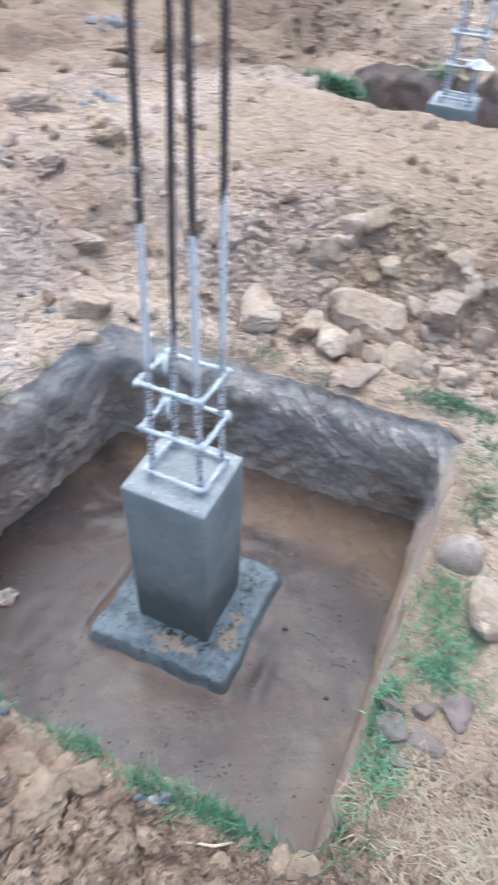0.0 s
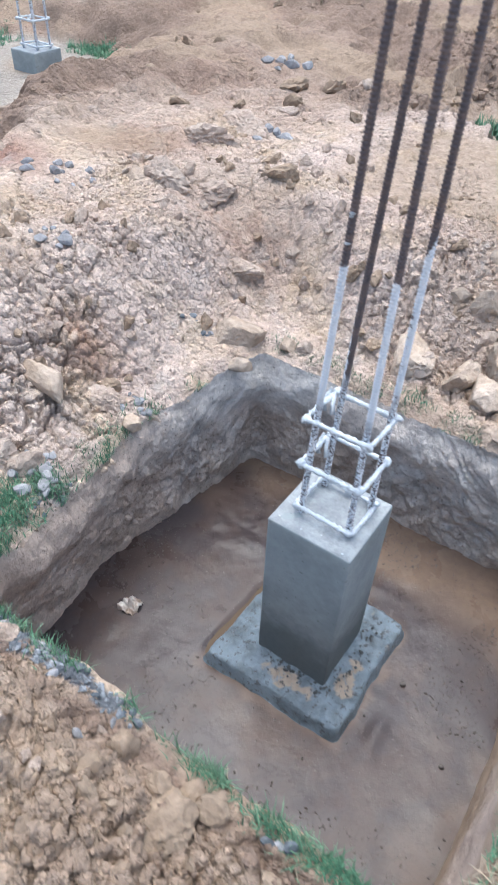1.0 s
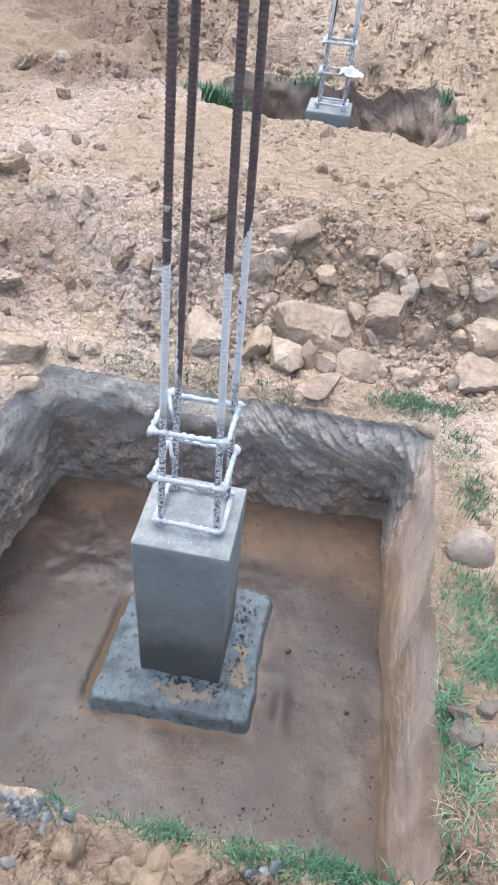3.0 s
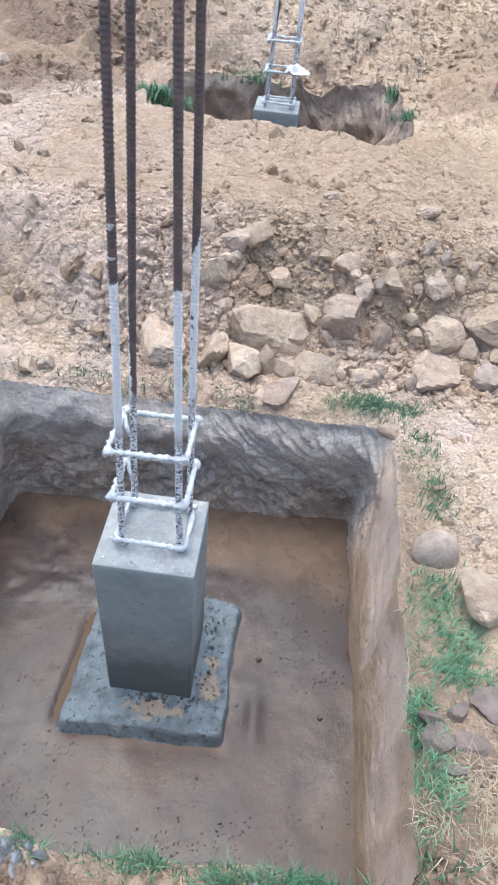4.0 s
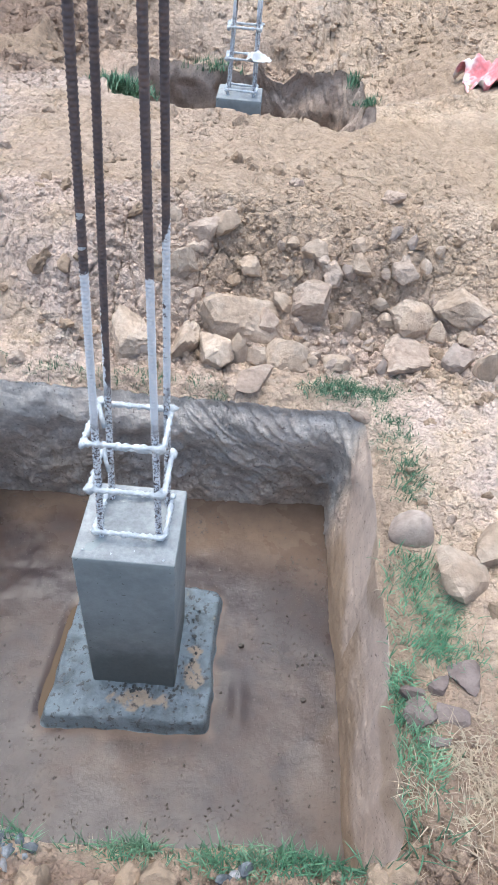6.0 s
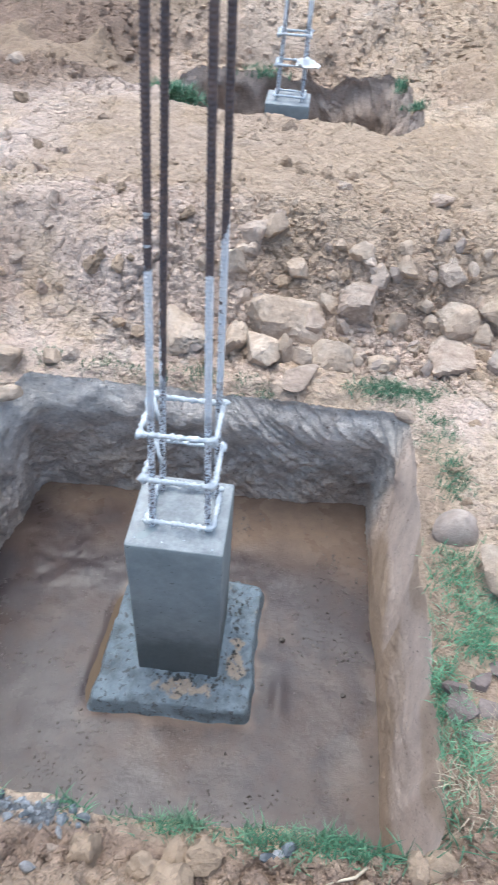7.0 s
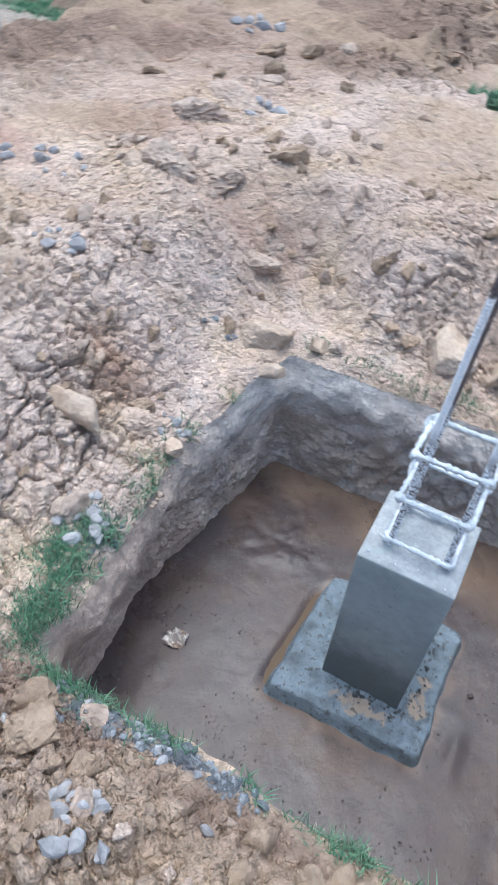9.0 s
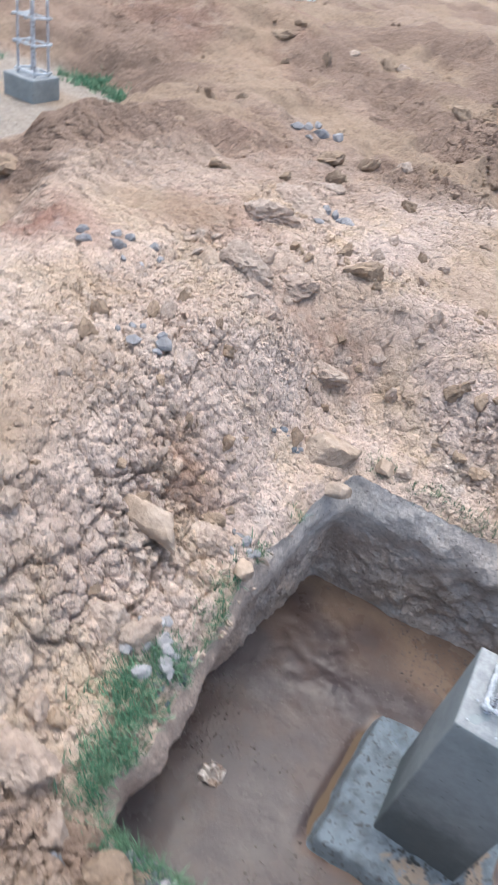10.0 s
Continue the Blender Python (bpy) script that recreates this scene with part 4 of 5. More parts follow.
def rock(x, y, size, turn, seed, mat, label, group, sink=0.3, tilt=0.0, cuts=11, name="rock", wear=0.06, subdivisions=3, rough=0.05):
    ob = thing(name, x, y, ground_at(x, y) + size[2] * (0.5 - sink), label, "rock" if name == "rock" else "clod", group, stone_mesh(name, seed, mat, subdivisions, cuts, wear, rough))
    ob.rotation_euler = (radians(tilt), radians(tilt * 0.4), radians(turn))
    ob.scale = [1.08 * s for s in size]
    return ob

BACK = "broken clay rocks behind the pit"
ROCKS = (
    (0.163, 1.075, (0.25, 0.20, 0.19), 20, 0.40, ROCK_TAN, "large angular tan clay rock"),
    (0.125, 0.895, (0.125, 0.11, 0.11), 5, 0.38, ROCK_TAN, "blocky tan clay rock below a larger one"),
    (0.018, 0.950, (0.080, 0.17, 0.12), -15, 0.35, ROCK_TAN, "narrow tan clay slab among rocks"),
    (-0.013, 1.150, (0.095, 0.08, 0.11), 30, 0.35, ROCK_TAN, "broken tan clay rock on soil"),
    (-0.148, 0.940, (0.135, 0.21, 0.10), 10, 0.42, ROCK_TAN, "flat cracked tan clay slab"),
    (0.433, 1.145, (0.165, 0.115, 0.15), -50, 0.38, ROCK_PINK, "long flat mauve-grey clay rock"),
    (0.365, 0.945, (0.170, 0.14, 0.12), 25, 0.40, ROCK_TAN, "tan rock with a pale split face"),
    (0.288, 1.075, (0.075, 0.07, 0.10), 15, 0.35, ROCK_PINK, "split grey clay rock in a heap"),
    (0.792, 1.125, (0.145, 0.12, 0.09), 0, 0.42, ROCK_TAN, "ochre clay rock half sunk in soil"),
    (0.952, 1.140, (0.205, 0.15, 0.11), -15, 0.42, ROCK_TAN, "pale clay rock with a flat top"),
    (0.772, 0.990, (0.185, 0.16, 0.07), 15, 0.45, ROCK_PINK, "pinkish clay slab with cracks"),
    (0.925, 0.935, (0.105, 0.09, 0.09), 0, 0.42, ROCK_GREY, "smooth rounded grey stone in soil"),
    (0.744, 1.205, (0.095, 0.08, 0.08), 25, 0.38, ROCK_PINK, "blocky pinkish clay rock"),
)
for k, (x, y, size, turn, sink, mat, label) in enumerate(ROCKS):
    rock(x, y, size, turn, 301 + k, mat, label, BACK, sink, 10, 11, "rock", 0.014, 4, 0.085)
# the smaller ones: x, y, width, height
LESSER = ((0.27, 0.91, 0.064, 0.076), (0.26, 0.81, 0.098, 0.050), (0.20, 0.92, 0.057, 0.090), (0.59, 1.22, 0.071, 0.050), (0.50, 1.21, 0.059, 0.059), (0.43, 1.26, 0.079, 0.056), (0.58, 1.12, 0.063, 0.076), (0.39, 1.11, 0.048, 0.031), (0.21, 1.22, 0.071, 0.041), (0.87, 1.08, 0.059, 0.073), (0.04, 1.28, 0.090, 0.079), (0.11, 1.31, 0.083, 0.060), (0.99, 0.85, 0.076, 0.100), (0.46, 1.24, 0.051, 0.039), (0.53, 0.92, 0.076, 0.056), (0.70, 1.13, 0.052, 0.039), (0.03, 1.10, 0.050, 0.038), (0.65, 1.06, 0.059, 0.039), (0.97, 1.04, 0.058, 0.034), (0.61, 0.71, 0.052, 0.040))
for k, (x, y, wide, tall) in enumerate(LESSER):
    rock(x, y, (1.12 * wide, 0.95 * wide, 1.25 * tall), 37 * k % 180, 330 + k, (ROCK_TAN, ROCK_PINK, ROCK_TAN)[k % 3], ("small tan clay rock among larger ones", "small pinkish clay rock among larger ones", "small ochre clay rock among larger ones")[k % 3], BACK, 0.36, 0, 10, "rock", 0.016, 3, 0.09)
CHIPS = [stone_mesh("rock", 360 + k, (ROCK_TAN, ROCK_TAN, ROCK_GREY, ROCK_PINK)[k % 4], 2, 9, 0.014, 0.07) for k in range(8)]
rng = np.random.default_rng(19)
for _ in range(45):
    x, y = rng.uniform(-0.15, 0.95), rng.uniform(0.86, 1.30)
    s = rng.uniform(0.025, 0.065)
    ob = thing("rock", x, y, ground_at(x, y) + 0.12 * s, "broken clay chip lying among larger rocks", "rock", BACK, CHIPS[int(rng.integers(0, 8))])
    ob.rotation_euler, ob.scale = (rng.uniform(0, 3), rng.uniform(0, 3), rng.uniform(0, 6)), (s * rng.uniform(0.9, 1.5), s, s * rng.uniform(0.7, 1.0))
RIGHT = "stones beside the pit"
SIDE = (
    (0.70, 0.240, (0.115, 0.115, 0.13), 0, 1, ROCK_GREY, "smooth rounded mauve-grey stone on the turf", 0.38, 0, 16, 0.12),
    (0.80, 0.10, (0.09, 0.135, 0.075), 25, 2, ROCK_TAN, "flat tan clay slab lying on the turf", 0.3, 12, 8, 0.02),
    (0.91, 0.20, (0.14, 0.12, 0.08), 40, 3, ROCK_TAN, "ochre clay slab sunk in soil", 0.45, 0, 8, 0.02),
    (0.765, -0.145, (0.065, 0.07, 0.03), 10, 4, ROCK_MAUVE, "dark mauve clay block in grass", 0.4, 0, 8, 0.02),
    (0.665, -0.24, (0.055, 0.06, 0.03), 30, 5, ROCK_MAUVE, "dark mauve clay block in grass", 0.4, 0, 8, 0.02),
    (0.725, -0.235, (0.055, 0.045, 0.03), -20, 6, ROCK_MAUVE, "dark mauve clay block in grass", 0.4, 0, 8, 0.02),
    (0.655, -0.195, (0.05, 0.035, 0.04), 10, 7, ROCK_MAUVE, "small mauve clay block", 0.4, 0, 8, 0.02),
    (0.71, -0.175, (0.045, 0.03, 0.03), 50, 8, ROCK_MAUVE, "small mauve clay block", 0.4, 0, 8, 0.02),
    (0.685, -0.29, (0.055, 0.025, 0.025), 0, 9, ROCK_MAUVE, "flat mauve clay chip in grass", 0.4, 0, 8, 0.02),
)
for x, y, size, turn, seed, mat, label, sink, tilt, cuts, wear in SIDE:
    rock(x, y, size, turn, 400 + seed, mat, label, RIGHT, sink, tilt, cuts, "rock", wear)
LEFT = "clods beside the pit"
CLODS = (
    (-0.73, 0.70, (0.15, 0.12, 0.10), 20, 1, ROCK_TAN, "yellow-tan clay rock at the heap's foot", 0.35),
    (-0.64, 0.60, (0.075, 0.05, 0.045), 0, 2, ROCK_TAN, "smooth tan stone at the rim", 0.3),
    (-0.55, 0.765, (0.06, 0.05, 0.045), 0, 3, ROCK_TAN, "small tan stone beside grass", 0.3),
    (-0.49, 0.785, (0.06, 0.05, 0.05), 30, 4, ROCK_PINK, "small pink clod beside grass", 0.3),
    (-0.93, 0.02, (0.07, 0.24, 0.07), 78, 57, ROCK_TAN, "long ochre clay slab set in the heap", 0.35),
    (-0.705, 0.135, (0.06, 0.055, 0.05), 0, 6, ROCK_TAN, "smooth yellow-tan pebble at the rim", 0.25),
    (-0.81, 0.14, (0.11, 0.09, 0.07), 30, 7, ROCK_PINK, "pinkish clay clod on the heap", 0.4),
    (-0.86, -0.22, (0.11, 0.08, 0.08), 10, 8, ROCK_PINK, "pinkish clay clod on the heap", 0.4),
    (-0.79, -0.20, (0.09, 0.07, 0.06), 70, 9, ROCK_PINK, "pale pink clay clod", 0.35),
)
FRONT_CLODS = (
    (-0.78, -0.56, (0.10, 0.09, 0.08), 0, 10, ROCK_PINK, "large crumbling pinkish clod", 0.4),
    (-0.66, -0.60, (0.05, 0.05, 0.045), 0, 11, ROCK_PINK, "reddish clay clod beside grass", 0.35),
    (-0.50, -0.66, (0.10, 0.08, 0.07), 40, 12, CLAY_CLOD, "tan clay clod near the rim", 0.35),
    (-0.55, -0.60, (0.09, 0.05, 0.05), 30, 13, CLAY_CLOD, "tan clay clod near the rim", 0.35),
    (-0.42, -0.565, (0.05, 0.045, 0.04), 0, 14, ROCK_PINK, "orange clay clod near the rim", 0.35),
    (0.165, -0.572, (0.065, 0.06, 0.055), 0, 15, CLAY_CLOD, "crumbling tan-brown clod at the rim", 0.3),
    (0.06, -0.61, (0.045, 0.045, 0.04), 50, 26, CLAY_CLOD, "crumbling tan-brown clod near the rim", 0.35),
    (0.10, -0.665, (0.14, 0.09, 0.06), 12, 27, CLAY_CLOD, "broad crumbling tan clod near the rim", 0.45),
    (0.115, -0.588, (0.055, 0.055, 0.045), 20, 16, CLAY_CLOD, "crumbling brown clod near the rim", 0.45),
    (0.585, -0.535, (0.06, 0.055, 0.05), 0, 17, CLAY_CLOD, "round tan clod at the pit corner", 0.3),
    (0.545, -0.555, (0.05, 0.05, 0.04), 20, 18, CLAY_CLOD, "tan clod at the pit corner", 0.3),
)
HEAP_CLODS = (
    (-1.28, 1.00, (0.17, 0.13, 0.10), 0, 19, ROCK_PINK, "mauve-pink clay slab on the heap", 0.55),
    (-1.46, 1.46, (0.20, 0.13, 0.11), 20, 20, ROCK_PINK, "mauve-pink clay slab on the heap", 0.55),
    (-1.40, 0.97, (0.10, 0.09, 0.08), 0, 21, ROCK_TAN, "pale round clay lump", 0.55),
    (-1.13, 1.09, (0.14, 0.11, 0.08), 50, 22, ROCK_PINK, "mauve clay slab on the heap", 0.58),
    (-1.45, 1.75, (0.30, 0.16, 0.12), -20, 23, ROCK_PINK, "mauve clay slab on the heap", 0.6),
    (-1.50, 2.1, (0.22, 0.14, 0.10), 10, 24, ROCK_PINK, "mauve clay slab on the heap", 0.6),
    (-0.90, 0.95, (0.13, 0.10, 0.08), 10, 25, ROCK_PINK, "pinkish clay clod on the heap", 0.58),
)
for x, y, size, turn, seed, mat, label, sink in CLODS + FRONT_CLODS + HEAP_CLODS:
    rock(x, y, size, turn, 500 + seed, mat, label, LEFT, sink, 0, 11, "clod", 0.03, 4 if size[0] > 0.09 else 3, 0.08 if mat is ROCK_TAN else 0.18)
SHALE = "blue-grey shale lumps"
for k, (cx, cy, r, count, big) in enumerate(((-0.72, -0.19, 0.075, 30, 0.042), (-0.63, 0.17, 0.045, 8, 0.035), (-0.40, -0.545, 0.03, 10, 0.03), (-0.28, -0.55, 0.05, 24, 0.028), (-0.48, -0.56, 0.05, 14, 0.03), (-1.29, 1.68, 0.09, 8, 0.06), (-1.86, 2.70, 0.12, 7, 0.08), (-1.68, 0.80, 0.12, 12, 0.05), (-1.25, 0.37, 0.06, 8, 0.042), (-0.31, -0.73, 0.06, 16, 0.041), (-0.76, 0.19, 0.05, 9, 0.041), (-0.09, -0.545, 0.03, 3, 0.035), (-0.83, 0.62, 0.06, 6, 0.03), (-0.14, -0.62, 0.02, 1, 0.03), (0.28, -0.56, 0.03, 3, 0.03), (-0.62, -0.66, 0.07, 4, 0.03))):
    rng = np.random.default_rng(600 + k)
    for j in range(count):
        a, q = rng.uniform(0, 6.283), r * math.sqrt(rng.uniform())
        x, y = cx + q * math.cos(a) * 1.4, cy + q * math.sin(a)
        if rim_distance(np.array([x]), np.array([y]))[0] < 0.012:
            continue
        s = big * rng.uniform(0.45, 1.0)
        rock(x, y, (s, s * rng.uniform(0.6, 1), s * rng.uniform(0.5, 0.8)), rng.uniform(0, 180), 610 + j % 9, PALE_SHALE if big > 0.04 or j % 3 == 0 else ROCK_BLUE, "pale blue-grey shale lump on the soil" if big > 0.04 or j % 3 == 0 else "dark blue-grey shale lump on the soil", SHALE, 0.3, 0, 9, "rock", 0.02, 2)

# medium clods, each its own, sharing a few meshes
CLOD_MESHES = [stone_mesh("clod", 700 + k, (CLAY_CLOD, ROCK_PINK, CLAY_CLOD, CLAY_CLOD)[k % 4], 3, 10, 0.03, 0.22) for k in range(12)]
rng = np.random.default_rng(77)
placed = 0
while placed < 330:
    x, y = rng.uniform(-1.5, 1.2), rng.uniform(-0.86, 1.75)
    if placed >= 230:
        x, y = rng.uniform(-0.85, 0.62), rng.uniform(-0.84, -0.56)
    if placed >= 295:
        x, y = rng.uniform(0.55, 0.92), rng.uniform(-0.66, -0.40)
    d = float(quad_distance(RIM, np.array([x]), np.array([y]), 0.05)[0])
    if d < 0.03 or (d < 0.14 and placed < 295 and rng.uniform() > 0.25):
        continue
    pinkish = x < -0.1 or rng.uniform() < 0.2
    me = CLOD_MESHES[int(rng.integers(0, 3)) * 4 + (int(rng.integers(1, 3)) if pinkish else int(rng.integers(0, 2)) * 3)]
    s = rng.uniform(0.02, 0.06) * (1.0 if d > 0.14 or y < -0.55 else 0.6)
    ob = thing("clod", x, y, ground_at(x, y) + 0.02 * s, "crumbly lump of dry clay soil", "clod", "loose clods", me)
    ob.rotation_euler = (rng.uniform(0, 3), rng.uniform(0, 3), rng.uniform(0, 6))
    ob.scale = (s * rng.uniform(0.8, 1.5), s, s * rng.uniform(0.7, 1.0))
    if placed >= 230:
        ob.scale = [0.72 * k for k in ob.scale]
    placed += 1

for _ in range(26):
    x, y = rng.uniform(-3.0, -0.9), rng.uniform(1.2, 4.6)
    s = rng.uniform(0.05, 0.15)
    ob = thing("clod", x, y, ground_at(x, y) + 0.05 * s, "mauve-brown clay lump on dug ground", "clod", "lumps on the far soil", CLOD_MESHES[int(rng.integers(0, 12))])
    ob.rotation_euler, ob.scale = (rng.uniform(0, 3), 0, rng.uniform(0, 6)), (s * 1.3, s, 0.7 * s)


def scatter(name, count, seed, mat, box, sizes, where, label, category, smooth=False):
    """Countless crumbs as one mesh."""
    rng = np.random.default_rng(seed)
    x, y = rng.uniform(box[0], box[1], count), rng.uniform(box[2], box[3], count)
    keep = rng.uniform(size=count) < where(x, y)
    x, y = x[keep], y[keep]
    base = height(x, y) if category != "pebbles" else mud_height(x, y)
    s = sizes[0] * (sizes[1] / sizes[0]) ** (rng.uniform(size=len(x)) ** 2.2)
    low, lf = ball_low()
    shape = low[None] * (1 + 0.40 * rng.uniform(-1, 1, (len(x), len(low), 1))) * s[:, None, None] * rng.uniform(0.65, 1.2, (len(x), 1, 3))
    shape = shape + np.stack([x, y, base + np.where(y < -0.54, 0.05, -0.12) * s], 1)[:, None]
    faces = (lf[None] + np.arange(len(x))[:, None, None] * len(low)).reshape(-1, 3)
    marks = {k: np.repeat(v, len(low)) for k, v in soil_marks(x, y).items()} if mat is SOIL else None
    return tagged(new(name, mesh_from(name, shape.reshape(-1, 3), faces, mat, smooth, marks)), label, category, kind="stuff")


def ball_low():
    bm = bmesh.new()
    bmesh.ops.create_icosphere(bm, subdivisions=1, radius=0.5)
    v = np.array([p.co for p in bm.verts])
    f = np.array([[p.index for p in face.verts] for face in bm.faces])
    bm.free()
    return v, f


def crumb_share(x, y):
    d = quad_distance(RIM, x, y, 0.05)
    return 0.9 * (d > 0.03) * bump(x, y, 0.82, -0.52, 0.22, 0.10) + np.where(y < -0.56, 1.0, 0.25 + 0.75 * ramp(d, 0.01, 0.20)) * (d > 0.012) * np.where(y < -0.56, 0.12 + 0.8 * np.maximum(ramp(fbm(x, y, 0.15, 2, 144), 0.0, 0.4), ramp(x, 0.3, 0.5)), 0.10 + 0.85 * ramp(fbm(x, y, 0.35, 3, 141), -0.25, 0.35)) * (rim_distance_2(x, y) > 0.02) * (1 - 0.7 * dusty_mask(x, y) * (y > -0.5)) * (1 - 0.75 * bump(x, y, 1.0, 0.55, 0.25, 0.35)) * (1 - 0.5 * bump(x, y, -1.05, 0.1, 0.3, 0.4))


scatter("soil_crumbs", 52000, 11, SOIL, (-1.6, 1.3, -0.87, 2.2), (0.005, 0.030), crumb_share, "loose crumbs of tan and pinkish soil", "soil")
scatter("rubble", 12000, 17, SOIL, (-0.45, 1.25, 0.82, 1.62), (0.008, 0.034), lambda x, y: (height(x, y, False) > 0.56) * (0.2 + 0.8 * ramp(fbm(x, y, 0.22, 2, 143), -0.3, 0.3)) * (1 - ramp(y, 1.35, 1.6)), "broken clay rubble between the rocks", "rubble")
scatter("rim_clods", 3600, 18, SOIL, (0.48, 1.02, -0.80, -0.38), (0.010, 0.036), lambda x, y: (quad_distance(RIM, x, y, 0.05) > 0.02) * ramp(-y - 0.25 * (x - 0.6), 0.40, 0.50), "crumbly brown clods heaped at the pit's corner", "soil")
scatter("front_clods", 5200, 19, SOIL, (-0.88, 0.50, -0.86, -0.55), (0.009, 0.034), lambda x, y: (rim_distance(x, y) > 0.02) * ramp(fbm(x, y, 0.16, 3, 145) + 0.5 * bump(x, y, -0.6, -0.7, 0.2, 0.2), -0.05, 0.35), "crumbly brown clods on the near bank", "soil")
scatter("shale_crumbs", 3400, 16, ROCK_BLUE, (-0.78, -0.02, -0.62, -0.15), (0.006, 0.022), lambda x, y: soil_marks(x, y)["shale"] * (rim_distance(x, y) > 0.006), "dark blue-grey shale crumbs along the rim", "gravel")
scatter("bank_crumbs", 12000, 13, SOIL, (-1.3, 1.8, 1.9, 5.2), (0.012, 0.075), lambda x, y: np.maximum(0.35 * crumb_share(x, y), 0.9 * ramp(y, 3.4, 3.7) * (rim_distance_2(x, y) > 0.02)), "lumps of tan soil on the bank of the second pit", "soil")
scatter("far_crumbs", 9000, 15, SOIL, (-5.5, 1.0, 0.6, 7.5), (0.010, 0.045), lambda x, y: crumb_share(x, y) * (1 - sand_mask(x, y)) * (np.hypot(x, y) > 2.0), "lumps of brown soil far off", "soil")
scatter("mud_pebbles", 15000, 14, PEBBLE, (-0.72, 0.58, -0.48, 0.72), (0.0024, 0.0105), lambda x, y: (quad_distance(PAD, x, y) > 0.03) * (0.08 + 0.92 * ramp(fbm(x, y, 0.22, 3, 142), -0.05, 0.45)), "dark specks and bits of gravel on wet mud", "pebbles")
for x, y, s in ((0.298, 0.181, 0.016), (0.491, 0.023, 0.014)):
    ob = thing("pebble", x, y, float(mud_height(np.array([x]), np.array([y]))[0]) + 0.3 * s, "small dark pebble lying on wet mud", "pebble", "pebbles on the pit floor", stone_mesh("pebble", 30, PEBBLE, 2))
    ob.scale = (s * 1.3, s, s)

rng = np.random.default_rng(33)
MORTAR_CRUMB = material("dark_mortar_crumb", (0.07, 0.078, 0.082), 0.6, 9, 0.3, 0.6, 26)
crumb_mesh = stone_mesh("mortar_crumb", 45, MORTAR_CRUMB, 2, 9, 0.03, 0.15)
for k in range(64):
    side = rng.uniform()
    if side < 0.55:
        x, y = rng.uniform(-0.06, 0.12), -0.006 - abs(rng.normal()) * 0.014
    else:
        x, y = 0.122 + abs(rng.normal()) * 0.035, rng.uniform(-0.02, 0.30)
    s = rng.uniform(0.004, 0.011)
    ob = part("mortar_crumb", crumb_mesh, column)
    ob.location, ob.scale, ob.rotation_euler = (x, y, 0.058 + 0.018 * math.exp(-max(0.0, max(abs(x) - 0.115, -y)) / 0.03)), (s * 1.2, s, s), (rng.uniform(0, 3), 0, rng.uniform(0, 6))

# ---- grass ----


def grass(name, patches, seed, mat, label, length, width, droop=0.6, flat=0.0):
    """Blades as thin bent strips in clumps: x, y, spread x, spread y, blades."""
    rng = np.random.default_rng(seed)
    verts, faces = [], []
    for cx, cy, rx, ry, count in patches:
        count = int(count * 2.1)
        clumps = max(1, count // 10)
        where = np.c_[cx + rx * rng.normal(size=clumps) * 0.75, cy + ry * rng.normal(size=clumps) * 0.75]
        pick = rng.integers(0, clumps, count)
        bx, by = where[pick, 0] + rng.normal(size=count) * 0.015, where[pick, 1] + rng.normal(size=count) * 0.015
        bz = height(bx, by, False)
        inside = rim_distance(bx, by)
        for x, y, z, d in zip(bx, by, bz, inside):
            if d < -0.004:
                continue
            a, size = rng.uniform(0, 6.283), length * rng.uniform(0.30, 1.05)
            lean = rng.uniform(0.15, 1.8) * droop + flat
            side = np.array((-math.sin(a), math.cos(a), 0)) * width * rng.uniform(0.45, 1.0)
            out = np.array((math.cos(a), math.sin(a), 0))
            p, base = np.array((x, y, z - 0.004)), len(verts)
            steps = 4
            for k in range(steps + 1):
                t = k / steps
                bend = lean * (0.35 + 1.3 * t)
                if k:
                    p = p + size / steps * (math.cos(min(bend, 1.75)) * np.array((0, 0, 1.0)) + math.sin(min(bend, 1.75)) * out)
                w = side * (1 - t) ** 0.7 if k < steps else side * 0.04
                fold = np.array((0, 0, 0.0006))
                verts += [p - w, p + fold, p + w]
            for k in range(steps):
                q = base + 3 * k
                faces += [(q, q + 1, q + 4, q + 3), (q + 1, q + 2, q + 5, q + 4)]
    return tagged(new(name, mesh_from(name, verts, faces, mat)), label, "grass", kind="stuff")


grass("grass_tuft", ((0.56, 0.81, 0.07, 0.035, 420), (0.68, 0.80, 0.05, 0.04, 220), (0.68, 0.62, 0.03, 0.08, 240), (0.71, 0.43, 0.025, 0.07, 180), (0.47, 0.80, 0.03, 0.02, 60)), 1, GRASS, "short green grass at the pit's back corner", 0.029, 0.0020, 0.85)
grass("grass_tuft", ((0.69, 0.10, 0.05, 0.07, 210), (0.72, -0.02, 0.055, 0.06, 220), (0.74, -0.10, 0.06, 0.04, 150), (0.63, -0.22, 0.03, 0.06, 260), (0.645, -0.33, 0.03, 0.05, 240), (0.60, -0.06, 0.01, 0.01, 14), (0.605, -0.17, 0.012, 0.012, 18)), 2, GRASS, "green grass growing along the pit's side", 0.046, 0.0021)
grass("grass_tuft", ((0.60, -0.46, 0.03, 0.03, 70), (0.53, -0.50, 0.02, 0.02, 60)), 3, GRASS, "long-bladed green grass at the pit corner", 0.095, 0.0030, 0.55)
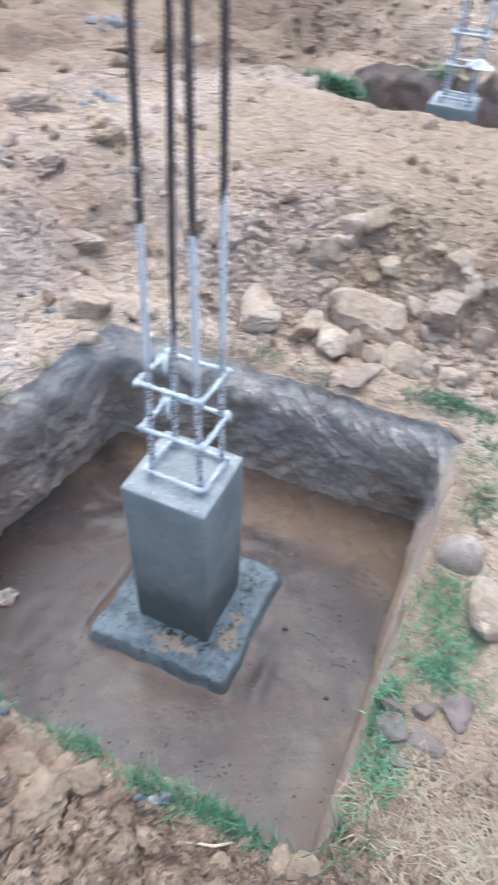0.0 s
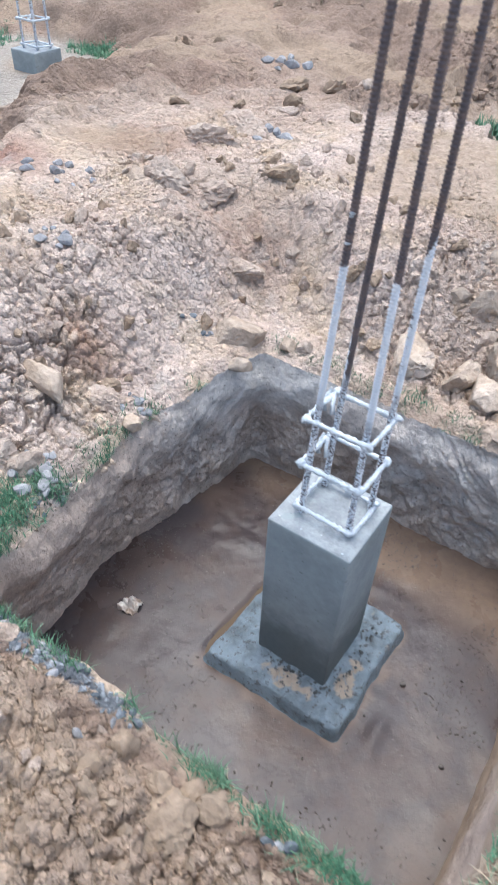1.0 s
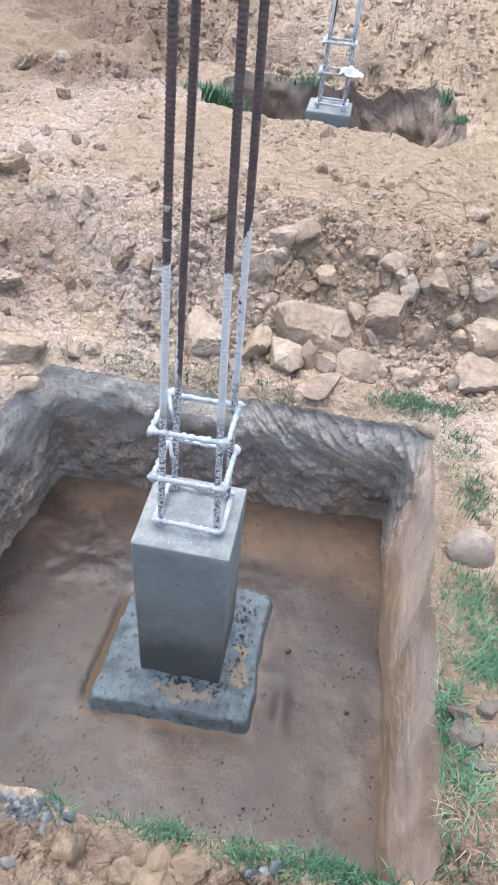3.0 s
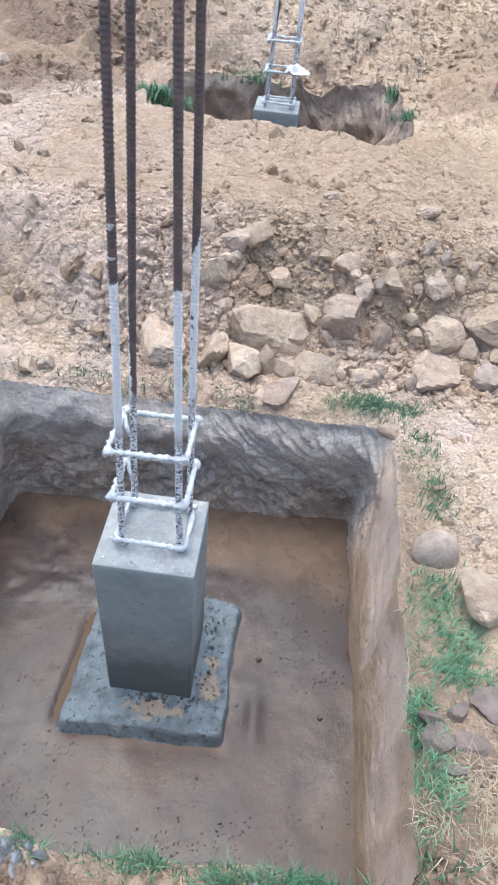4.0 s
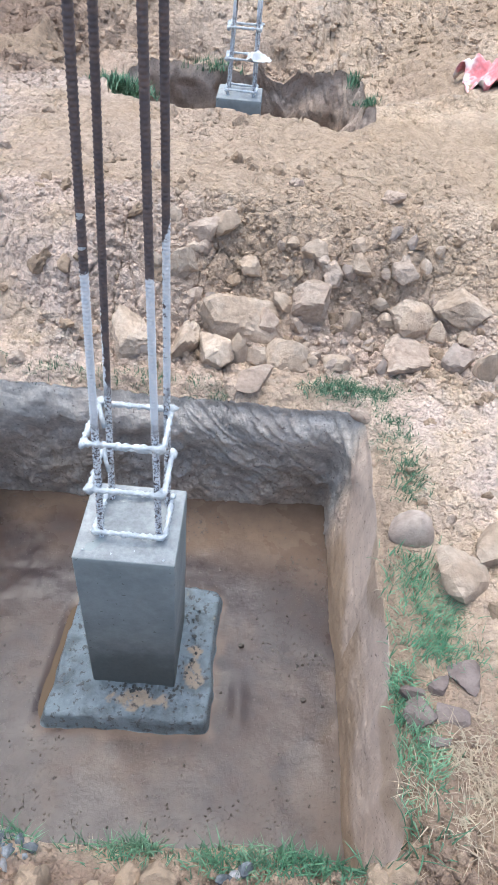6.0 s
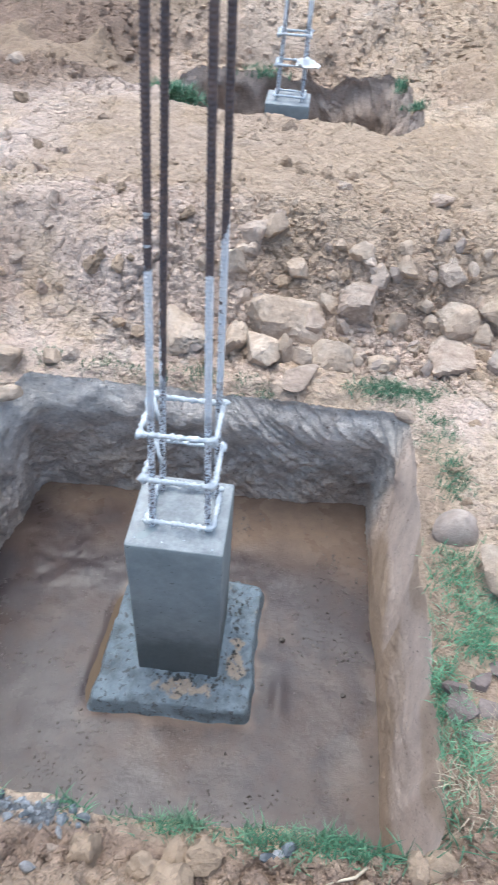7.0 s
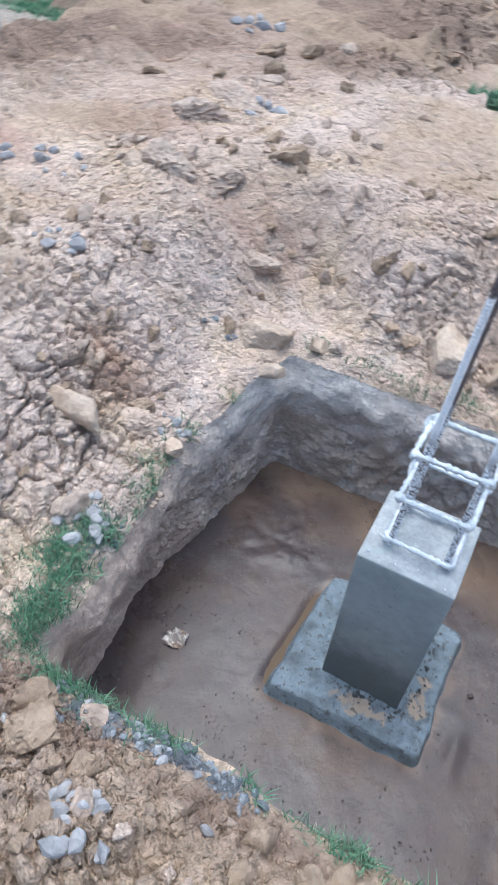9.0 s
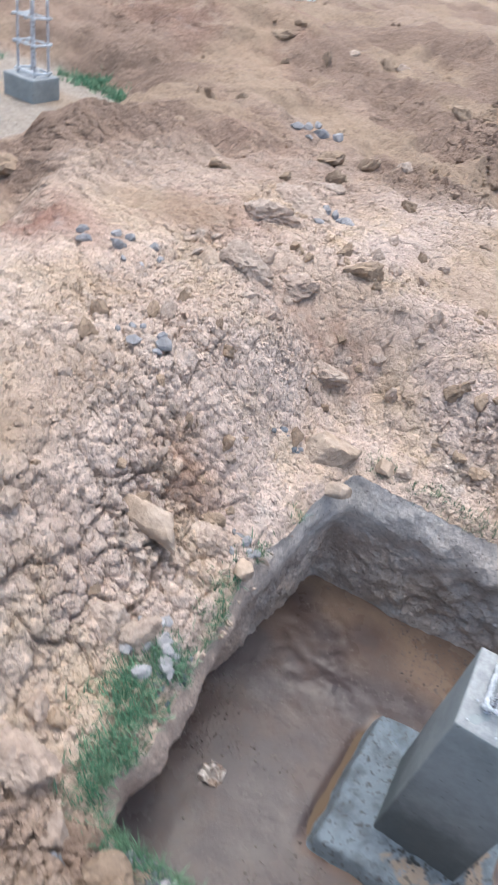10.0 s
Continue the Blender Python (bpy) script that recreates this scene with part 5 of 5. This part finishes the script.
grass("grass_tuft", ((0.06, -0.505, 0.06, 0.014, 210), (0.13, -0.51, 0.03, 0.014, 70), (0.28, -0.53, 0.05, 0.013, 120), (0.38, -0.525, 0.06, 0.013, 170), (0.47, -0.515, 0.04, 0.013, 110), (-0.09, -0.51, 0.02, 0.012, 50)), 4, GRASS, "fringe of green grass on the pit's front rim", 0.048, 0.0021)
grass("grass_tuft", ((-0.30, -0.525, 0.05, 0.014, 110), (-0.45, -0.535, 0.05, 0.02, 190), (-0.56, -0.52, 0.05, 0.03, 280), (-0.67, -0.44, 0.04, 0.06, 460), (-0.72, -0.30, 0.045, 0.05, 420), (-0.70, -0.20, 0.06, 0.03, 240)), 5, GRASS, "green grass over the pit's near corner", 0.046, 0.0021)
grass("grass_tuft", ((-0.675, 0.0, 0.035, 0.07, 300), (-0.69, 0.12, 0.02, 0.03, 80), (-0.69, 0.22, 0.03, 0.03, 90), (-0.66, 0.42, 0.02, 0.05, 60)), 6, GRASS, "thin green grass along the pit's side", 0.040, 0.0019)
grass("grass_tuft", ((-0.53, 0.78, 0.05, 0.025, 190), (-0.40, 0.765, 0.05, 0.02, 90), (-0.20, 0.76, 0.09, 0.025, 130), (-0.06, 0.78, 0.05, 0.02, 60), (0.10, 0.76, 0.05, 0.02, 60), (0.16, 0.745, 0.02, 0.012, 40)), 7, GRASS, "sparse green grass on the pit's back rim", 0.030, 0.0019)
grass("grass_tuft", ((-0.50, 2.66, 0.08, 0.12, 420), (-0.12, 3.52, 0.08, 0.04, 170), (0.70, 3.40, 0.04, 0.06, 80), (0.76, 3.0, 0.04, 0.03, 60)), 8, GRASS, "green grass on the rim of the second pit", 0.07, 0.004)
grass("grass_tuft", ((-3.55, 2.90, 0.20, 0.06, 700), (-3.30, 2.85, 0.08, 0.06, 200), (-4.6, 2.6, 0.25, 0.15, 600)), 9, GRASS, "green grass at the edge of the sand", 0.06, 0.005)
grass("dry_grass", ((0.765, -0.31, 0.05, 0.06, 230), (0.83, -0.40, 0.06, 0.05, 340), (0.72, -0.44, 0.03, 0.03, 90), (0.635, -0.37, 0.02, 0.02, 40), (0.585, -0.44, 0.015, 0.02, 30)), 10, STRAW, "matted pale dry grass beside the pit", 0.066, 0.0016, 0.5, 0.75)
grass("dry_grass", ((0.07, -0.50, 0.07, 0.012, 26), (-0.56, -0.50, 0.1, 0.03, 22), (-0.6, 0.45, 0.05, 0.1, 26), (0.66, 0.05, 0.05, 0.25, 110), (0.3, 0.76, 0.25, 0.03, 120), (-0.2, 0.75, 0.2, 0.03, 60), (0.45, -0.54, 0.1, 0.02, 20)), 11, STRAW, "scattered dry straw on the rim", 0.04, 0.0010, 0.5, 0.6)

# ---- litter ----


def crumpled(name, size, folds, seed, mat, x, y, z, label, category):
    n = 26
    u, w = np.meshgrid(np.linspace(-1, 1, n), np.linspace(-1, 1, n))
    d = np.hypot(u, w)
    px = u * (1 + 0.25 * fbm(u, w, 0.8, 2, seed)) * size[0]
    py = w * (1 + 0.25 * fbm(u, w, 0.8, 2, seed + 5)) * size[1]
    pz = size[2] * (np.abs(fbm(u, w, folds, 3, seed + 9)) + 0.5 * (1 - d))
    ob = thing(name, x, y, z, label, category, "", mesh_from(name, np.stack([px.ravel(), py.ravel(), pz.ravel()], 1), grid_faces(n, n), mat))
    shell = ob.modifiers.new("thickness", "SOLIDIFY")
    shell.thickness = 0.0015
    return ob


crumpled("plastic_scrap", (0.034, 0.03, 0.03), 0.7, 151, PLASTIC, -0.548, -0.106, 0.0, "crumpled dirty plastic scrap lying on wet mud", "litter")
crumpled("cloth", (0.17, 0.14, 0.10), 0.6, 152, CLOTH, 1.33, 2.85, ground_at(1.33, 2.85) - 0.01, "crumpled pink and white cloth lying on soil", "cloth")
crumpled("paper_scrap", (0.065, 0.045, 0.03), 0.9, 153, PAPER, 0.145, 2.86, 0.108 + 0.828, "torn white paper scrap caught on a steel tie", "paper")
v, f = tube([(0.37, -0.60, ground_at(0.37, -0.60) + 0.004), (0.40, -0.583, ground_at(0.40, -0.583) + 0.008), (0.43, -0.575, ground_at(0.43, -0.575) + 0.006), (0.455, -0.553, ground_at(0.455, -0.553) + 0.006)], 0.0028, 7, 0.2, 5)
tagged(new("twig", mesh_from("twig", v, f, STRAW)), "pale dry root lying on the soil", "twig")
